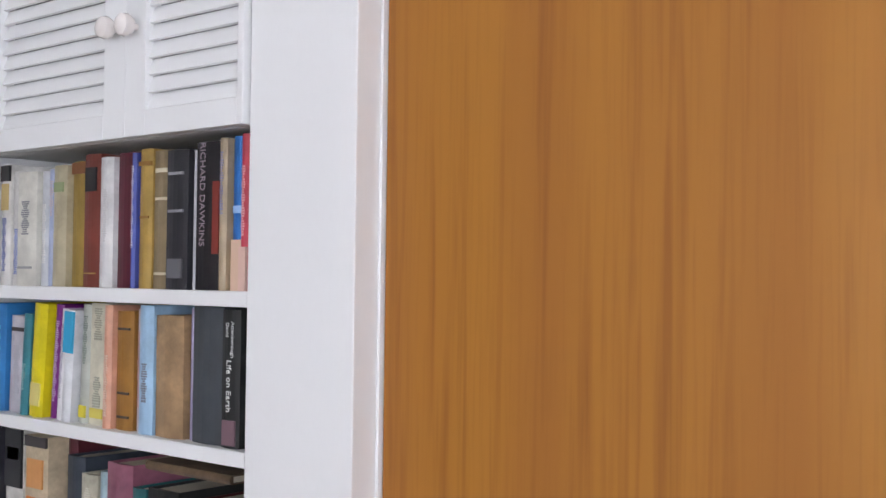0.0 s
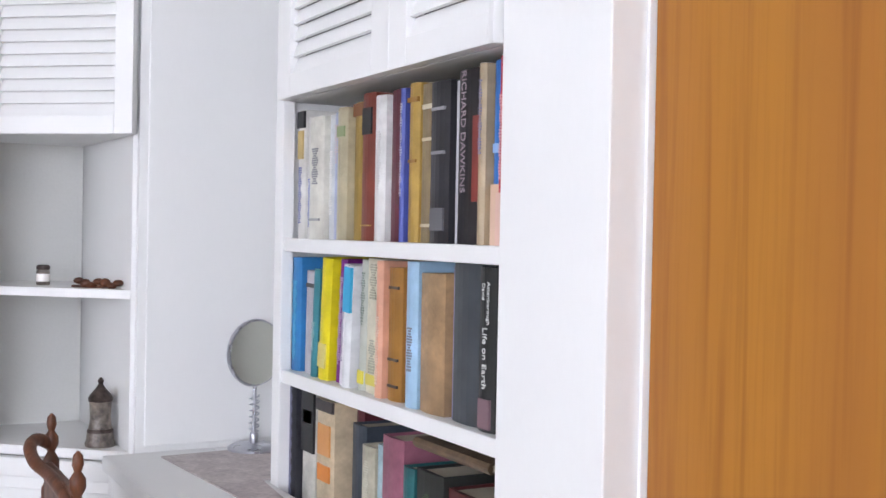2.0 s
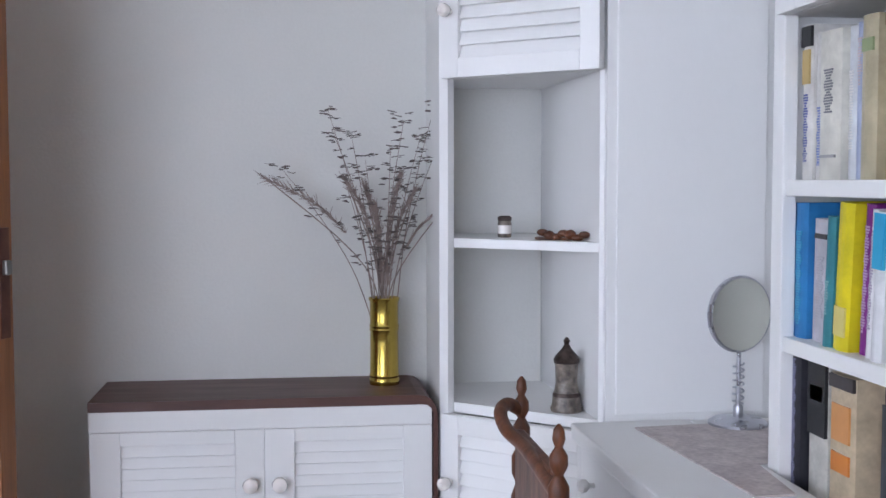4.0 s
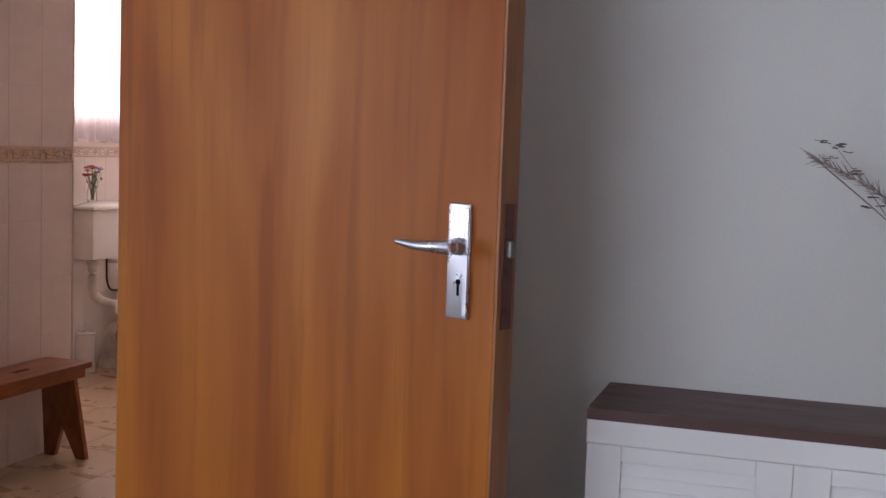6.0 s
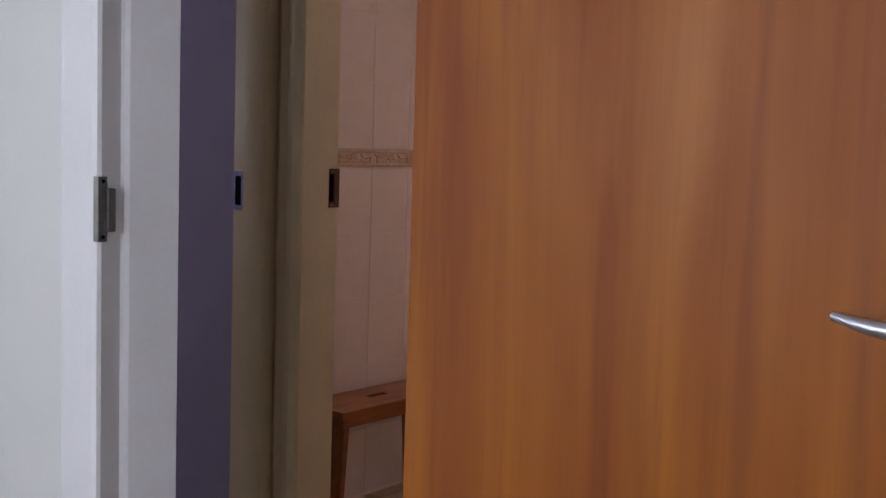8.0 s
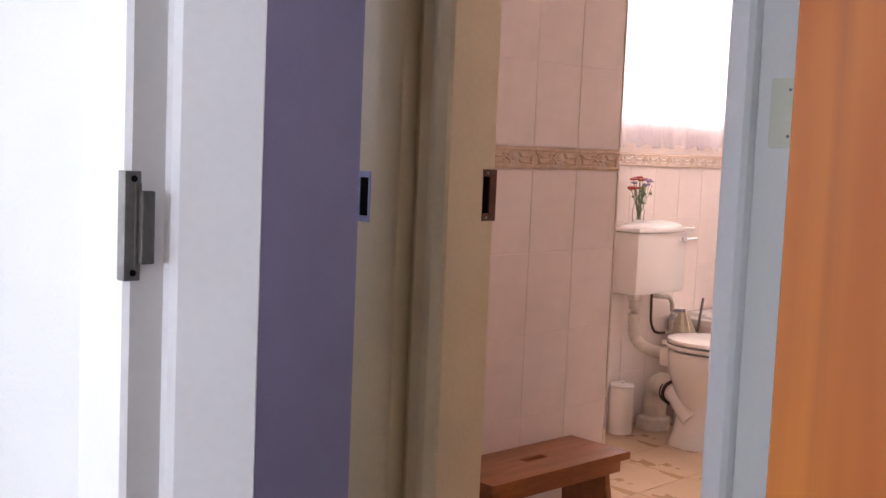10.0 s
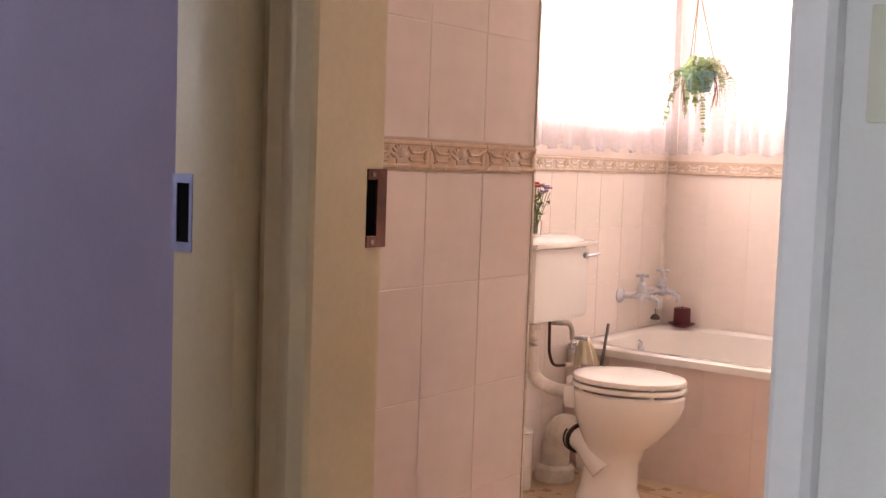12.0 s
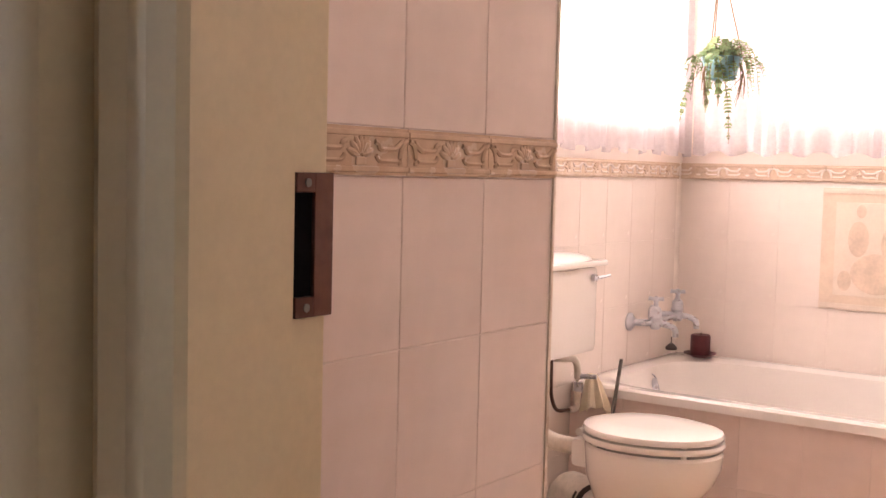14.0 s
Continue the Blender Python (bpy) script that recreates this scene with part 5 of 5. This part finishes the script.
fl = thing("posy", (GX, GY, GZ + 0.02), "small posy of orange-red and violet flowers", "flowers")
bm = bmesh.new()
heads = {"red": bmesh.new(), "violet": bmesh.new(), "pink": bmesh.new()}
leafs = bmesh.new()
rnd = random.Random(11)
for k in range(26):
    a, r = rnd.uniform(0, 6.28), rnd.uniform(0.0, 0.055)
    top = Vector((GX + r * math.cos(a), GY + r * math.sin(a) * 1.2, GZ + rnd.uniform(0.135, 0.195)))
    rod(bm, (GX + rnd.uniform(-0.01, 0.01), GY + rnd.uniform(-0.01, 0.01), GZ + 0.012), top, 0.0012, seg=5)
    if k < 15:
        kind = "red" if top.y < GY + 0.005 else ("violet" if k % 3 else "pink")
        for p in range(9):
            q = p * 0.7
            d = Vector((math.cos(q), math.sin(q), rnd.uniform(0.1, 0.6)))
            bmesh.ops.create_icosphere(heads[kind], subdivisions=1, radius=0.0075, matrix=Matrix.Translation(top + d * 0.010) @ Matrix.Diagonal((1, 1, 0.5, 1)))
    else:
        low = top - Vector((0, 0, rnd.uniform(0.02, 0.07)))
        for p in range(6):
            d = Vector((rnd.uniform(-1, 1), rnd.uniform(-1, 1), rnd.uniform(-0.3, 0.8))).normalized() * 0.024
            s = Vector((-d.y, d.x, 0)) * 0.3
            leafs.faces.new([leafs.verts.new(v) for v in (low, low + d * 0.5 + s, low + d, low + d * 0.5 - s)])
part("stem_bunch", bm, "fern", fl)
part("foliage", leafs, "fern", fl)
for kk, hb in heads.items():
    tagged(part("bloom_cluster", hb, kk, fl, kk + " blooms", True), kind="stuff")

# hanging fern
PX, PY, PZ = -0.815, 3.29, 1.585
hb_ = thing("hanging_fern", (PX, PY, PZ), "green fern trailing from a hanging pot on thin cords", "plant")
part("pot", lathe(bmesh.new(), [(0.045, -0.045), (0.05, -0.04), (0.07, 0.03), (0.074, 0.035), (0.070, 0.038), (0.06, 0.03)], (PX, PY, PZ), 24), "blue_pot", hb_, "blue-green plastic pot", True)
part("soil", lathe(bmesh.new(), [(0.062, 0.026), (0.062, 0.031)], (PX, PY, PZ), 20), "rubber", hb_)
part("hook", tube(bmesh.new(), [(PX - 0.02, PY, H), (PX - 0.02, PY, 2.02), (PX - 0.012, PY, 1.985), (PX - 0.02, PY, 1.965), (PX - 0.034, PY, 1.975)], 0.004, 8), "steel", hb_)
for a in (0.3, 2.4, 4.5):
    part("cord", rod(bmesh.new(), (PX + 0.072 * math.cos(a), PY + 0.072 * math.sin(a), PZ + 0.035), (PX - 0.018, PY, 1.968), 0.0022, seg=6), "fern_dry", hb_)
fr, dryb = bmesh.new(), bmesh.new()
rnd = random.Random(3)


def frond(pts, half, target, dense=20):
    path = smooth_path(pts, dense)
    for i, p in enumerate(path[2:], 2):
        d = (path[min(i + 1, len(path) - 1)] - path[i - 1]).normalized()
        s = d.cross(Vector((rnd.uniform(-0.3, 0.3), rnd.uniform(-0.3, 0.3), 1))).normalized()
        k = half * math.sin(math.pi * min(1, 0.12 + 0.88 * i / len(path))) * rnd.uniform(0.75, 1.1)
        for sg in (-1, 1):
            tip = p + s * sg * k + d * k * 0.35 + Vector((0, 0, rnd.uniform(-0.006, 0.002)))
            wv = d * min(0.0036, k * 0.25)
            target.faces.new([target.verts.new(v) for v in (p - wv, p + s * sg * k * 0.6 - wv * 1.1, tip, p + s * sg * k * 0.55 + wv * 1.1, p + wv)])
    tube(dryb, [path[0], path[len(path) // 2], path[-1]], 0.0016, 5, 0.0006, 6)


base = Vector((PX, PY, PZ + 0.03))
for k in range(40):
    a = k * 2.399 + rnd.uniform(-0.2, 0.2)
    ln, up = rnd.uniform(0.06, 0.15), rnd.uniform(-0.01, 0.075)
    o = Vector((math.cos(a), math.sin(a), 0))
    drop = rnd.uniform(0.02, 0.16)
    frond([base + o * 0.02, base + o * ln * 0.55 + Vector((0, 0, up)), base + o * ln * 0.95 + Vector((0, 0, up * 0.6 - drop * 0.3)), base + o * ln * 1.05 + Vector((0, 0, up * 0.2 - drop))], rnd.uniform(0.010, 0.017), fr, 9)
for ox, oy, dz in ((-0.13, -0.02, -0.22), (0.055, -0.06, -0.30), (-0.03, -0.05, -0.19), (0.02, -0.07, -0.16)):
    frond([base + Vector((ox * 0.3, oy, 0)), base + Vector((ox * 0.8, oy, dz * 0.3)), base + Vector((ox, oy, dz * 0.7)), base + Vector((ox * 1.1, oy, dz))], 0.020, fr, 10)
for k in range(22):
    a = k * 2.1
    o = Vector((math.cos(a), math.sin(a), 0)) * 0.075
    tube(dryb, [base + o * 0.7, base + o * 1.05 + Vector((0, 0, -0.05)), base + o * rnd.uniform(0.5, 1.2) + Vector((0, 0, -rnd.uniform(0.09, 0.17)))], 0.0025, 5, 0.001, 5)
part("foliage", fr, "fern", hb_)
part("dry_root_mass", dryb, "fern_dry", hb_, "brown dry stems")


# sheer curtains
def curtain(along_y, wall, a0, a1, z0, z1, side, label, name="sheer_curtain"):
    c = thing(name, (wall, (a0 + a1) / 2, z1) if along_y else ((a0 + a1) / 2, wall, z1), label, "curtain")
    bm = bmesh.new()
    n, m = int(abs(a1 - a0) / 0.008), 14
    g = []
    for i in range(n + 1):
        a = a0 + (a1 - a0) * i / n
        col = []
        for j in range(m + 1):
            f = j / m
            d = 0.03 + 0.013 * math.sin(a * 95 + 2.0 * math.sin(a * 17)) * (0.5 + 0.5 * f) + 0.007 * math.sin(a * 41 + f * 2)
            z = z1 + (z0 - z1) * f - (0.010 * math.sin(a * 47) if j == m else 0)
            col.append(bm.verts.new((wall + side * d, a, z) if along_y else (a, wall + side * d, z)))
        g.append(col)
    for i in range(n):
        for j in range(m):
            bm.faces.new((g[i][j], g[i + 1][j], g[i + 1][j + 1], g[i][j + 1]))
    part("cloth", bm, "sheer", c, smooth=True)
    p0, p1 = ((wall + side * 0.03, a0 - 0.03, z1 + 0.01), (wall + side * 0.03, a1 + 0.03, z1 + 0.01)) if along_y else ((a0 - 0.03, wall + side * 0.03, z1 + 0.01), (a1 + 0.03, wall + side * 0.03, z1 + 0.01))
    part("rail", rod(bmesh.new(), p0, p1, 0.006), "white_steel", c)


curtain(True, BW, 1.95, 3.66, 1.285, 2.36, 1, "white gathered sheer curtain over the bathroom window")
curtain(False, BN, -1.06, 0.80, 1.290, 2.36, -1, "white gathered sheer curtain over the window above the bath")

# vanity
vn = thing("vanity_block", (0.75, 1.8, 0), "low tiled wash-stand block with a white top", "vanity")
part("block", B(0.347, 2.2, 1.502, 2.10, 0, 0.850), "grout", vn)
part("top", B(0.336, 2.198, 1.490, 2.11, 0.850, 0.866, 0.003), "tile_lit", vn, "pale tiled top")
part("basin", lathe(bmesh.new(), [(0.20, 0), (0.235, 0.012), (0.24, 0.022), (0.22, 0.026), (0.19, 0.02), (0.12, 0.008)], (0.68, 1.80, 0.866), 36, squash=(1, 0.85)), "ceramic", vn, "white basin rim", True)

# ---- tiles ----
TWD, THT, G = 0.1988, 0.2343, 0.0012


def tile_mesh(name, w, h, material, t=0.002, e=0.0012):
    """A glazed tile lying in u and w, proud along -v, with softened edges."""
    bm = bmesh.new()
    lo = [bm.verts.new(p) for p in ((0, 0, 0), (w, 0, 0), (w, 0, h), (0, 0, h))]
    md = [bm.verts.new(p) for p in ((0, -t + 0.0006, 0), (w, -t + 0.0006, 0), (w, -t + 0.0006, h), (0, -t + 0.0006, h))]
    hi = [bm.verts.new(p) for p in ((e, -t, e), (w - e, -t, e), (w - e, -t, h - e), (e, -t, h - e))]
    for a, b in ((lo, md), (md, hi)):
        for i in range(4):
            bm.faces.new((a[i], a[(i + 1) % 4], b[(i + 1) % 4], b[i]))
    bm.faces.new(hi)
    return mesh_of(name, bm, material)


def border_mesh(w, h, material, pale):
    bm = bmesh.new()
    box(bm, 0, w, -0.008, 0, 0, h)
    for z in (0.004, h - 0.012):
        box(bm, 0, w, -0.012, -0.008, z, z + 0.008, 0.002)
    # palmette in the middle
    for a in (-72, -46, -22, 0, 22, 46, 72):
        c, q = math.sin(radians(a)), math.cos(radians(a))
        bmesh.ops.create_uvsphere(bm, u_segments=8, v_segments=5, radius=1, matrix=Matrix.Translation((w / 2 + c * 0.015, -0.008, h * 0.40 + q * 0.014)) @ Matrix.Rotation(radians(a), 4, "Y") @ Matrix.Diagonal((0.0056, 0.0046, 0.0135, 1)))
    box(bm, w / 2 - 0.010, w / 2 + 0.010, -0.0112, -0.008, h * 0.20, h * 0.38, 0.002)
    n = len(bm.faces)
    # arches over the joints and moulded straps that run to the palmette
    for e, s in ((0, 1), (w, -1)):
        for pts, r in (([(0.0165, 0.22), (0.0165, 0.46), (0.011, 0.66), (0.002, 0.74)], 0.0040),
                       ([(0.013, 0.72), (0.024, 0.60), (0.032, 0.55), (0.058, 0.55), (0.064, 0.66), (0.071, 0.70)], 0.0040),
                       ([(0.022, 0.30), (0.050, 0.30), (0.062, 0.32), (0.068, 0.42)], 0.0034)):
            tube(bm, [(e + s * x, -0.0085, h * z) for x, z in pts], r, 6, n=3)
    me = mesh_of("border_tile", bm, material)
    me.materials.append(M[pale])
    for f in me.polygons:
        f.material_index = 1 if f.index >= n else 0
    return me


def lay(parent, origin, yaw, n, rows, me, name="tile", skip=None, first_w=None):
    for i in range(n):
        for z in rows:
            if skip and skip(i, z):
                continue
            o = new(name, me)
            o.matrix_basis = Matrix.Translation((origin[0], origin[1], z)) @ Matrix.Rotation(radians(yaw), 4, "Z") @ Matrix.Translation((i * (TWD + G), 0, 0))
            o.parent = parent


B0, B1 = 1.190, 1.252
low = [B0 - G - k * (THT + G) - THT for k in range(5)]
high = [B1 + G + k * (THT + G) for k in range(5)]
# darker tile copies for shaded faces, lighter ones for the daylit far walls
t_shaded, t_lit = tile_mesh("tile", TWD, THT, "tile", 0.0016, 0.0016), tile_mesh("tile", TWD, THT, "tile_lit", 0.0014, 0.0006)
# the far border is lightened the same way, its straps in the daylit tile colour
b_near, b_lit = border_mesh(TWD, B1 - B0, "border", "border"), border_mesh(TWD, B1 - B0, "border_lit", "tile_lit")
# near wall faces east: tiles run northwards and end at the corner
lay(TW, (-0.198, 1.037 - 4 * (TWD + G) - 0.004), 90, 4, low + high, t_shaded)
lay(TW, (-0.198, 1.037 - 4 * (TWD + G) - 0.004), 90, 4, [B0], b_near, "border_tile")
structure("trim", B(-0.2115, -0.195, 1.0375, 1.045, 0, H), "border_light", "pale corner bead of the tiled wall", "trim")


def over_window(lo, hi):
    return lambda i, z: z > 1.25 and lo <= i <= hi


lay(WW, (BW - 0.002, 1.045), 90, 13, low + [high[0]] + high[4:], t_lit, skip=over_window(4, 12))
lay(WW, (BW - 0.002, 1.045), 90, 13, [B0], b_lit, "border_tile")
lay(WN, (BW, BN + 0.002), 0, 11, low, t_lit)
lay(WN, (BW - 0.028, BN + 0.002), 0, 11, [B0], b_lit, "border_tile")
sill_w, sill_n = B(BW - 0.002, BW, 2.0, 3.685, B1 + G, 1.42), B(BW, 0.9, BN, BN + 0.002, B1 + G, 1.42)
part("cut_tile", sill_w, "tile_lit", WW)
part("cut_tile", sill_n, "tile_lit", WN)
part("upper_plaster", B(BW - 0.002, BW - 0.0005, 3.62, 3.69, 1.42, H), "tile_lit", WW)
part("upper_plaster", B(BW, -0.75, BN + 0.0005, BN + 0.002, 1.42, H), "tile_lit", WN)
lay(PANEL, (BW + 0.001, F0 + 0.018), 0, 8, [0.462 - THT, 0.462 - 2 * THT - G], t_shaded)
lay(vn, (0.347 - 0.75, 1.502 - 1.8), 0, 5, [0.848 - THT - k * (THT + G) for k in range(3)], t_shaded)

# mural on the north wall
mu = thing("tile_mural", (-0.28, BN, 0.72), "sand-coloured glazed tile mural with pale field", "mural")
part("frame_tiles", B(-0.556, -0.004, BN - 0.006, BN - 0.0005, 0.722, 1.170, 0.002), "mural", mu)
part("field", B(-0.505, -0.055, BN - 0.009, BN - 0.006, 0.775, 1.118, 0.002), "mural_pale", mu)
for x, z, w, h, d in ((-0.413, 1.087, 0.036, 0.050, 1.0), (-0.285, 1.062, 0.050, 0.036, 1.1), (-0.420, 0.985, 0.075, 0.130, 1.2), (-0.292, 0.970, 0.095, 0.150, 1.3), (-0.350, 0.860, 0.190, 0.150, 1.5), (-0.465, 0.830, 0.050, 0.075, 1.0), (-0.184, 0.876, 0.030, 0.060, 0.9), (-0.150, 0.795, 0.080, 0.030, 0.8), (-0.200, 0.990, 0.090, 0.110, 0.9), (-0.100, 0.960, 0.060, 0.220, 1.2)):
    bm = bmesh.new()
    bmesh.ops.create_uvsphere(bm, u_segments=28, v_segments=12, radius=0.5, matrix=Matrix.Translation((x, BN - 0.009, z)) @ Matrix.Diagonal((w, 0.0032 * d, h, 1)))
    part("motif", bm, "mural_dark", mu, "soft sand-brown shape", True)
for z0, z1 in ((0.726, 0.745), (1.150, 1.166)):
    part("moulding", B(-0.552, -0.008, BN - 0.0095, BN - 0.0058, z0, z1, 0.0015), "mural_pale", mu)

# floor tiles
BF = bpy.data.objects["bathroom_floor"]
FT = 0.33
me = mesh_of("floor_tile", B(0, FT - 0.004, 0, FT - 0.004, -0.006, 0.0, 0.001), "floor_tile")
for i in range(10):
    for j in range(12):
        x, y = BW + 0.0 + i * FT, 0.0 + j * FT
        if x > 1.9 or y > 3.5 or (x + FT < -0.2 and y + FT < 1.03):
            continue
        o = new("floor_tile", me)
        o.location = (x, y, 0)
        o.parent = BF
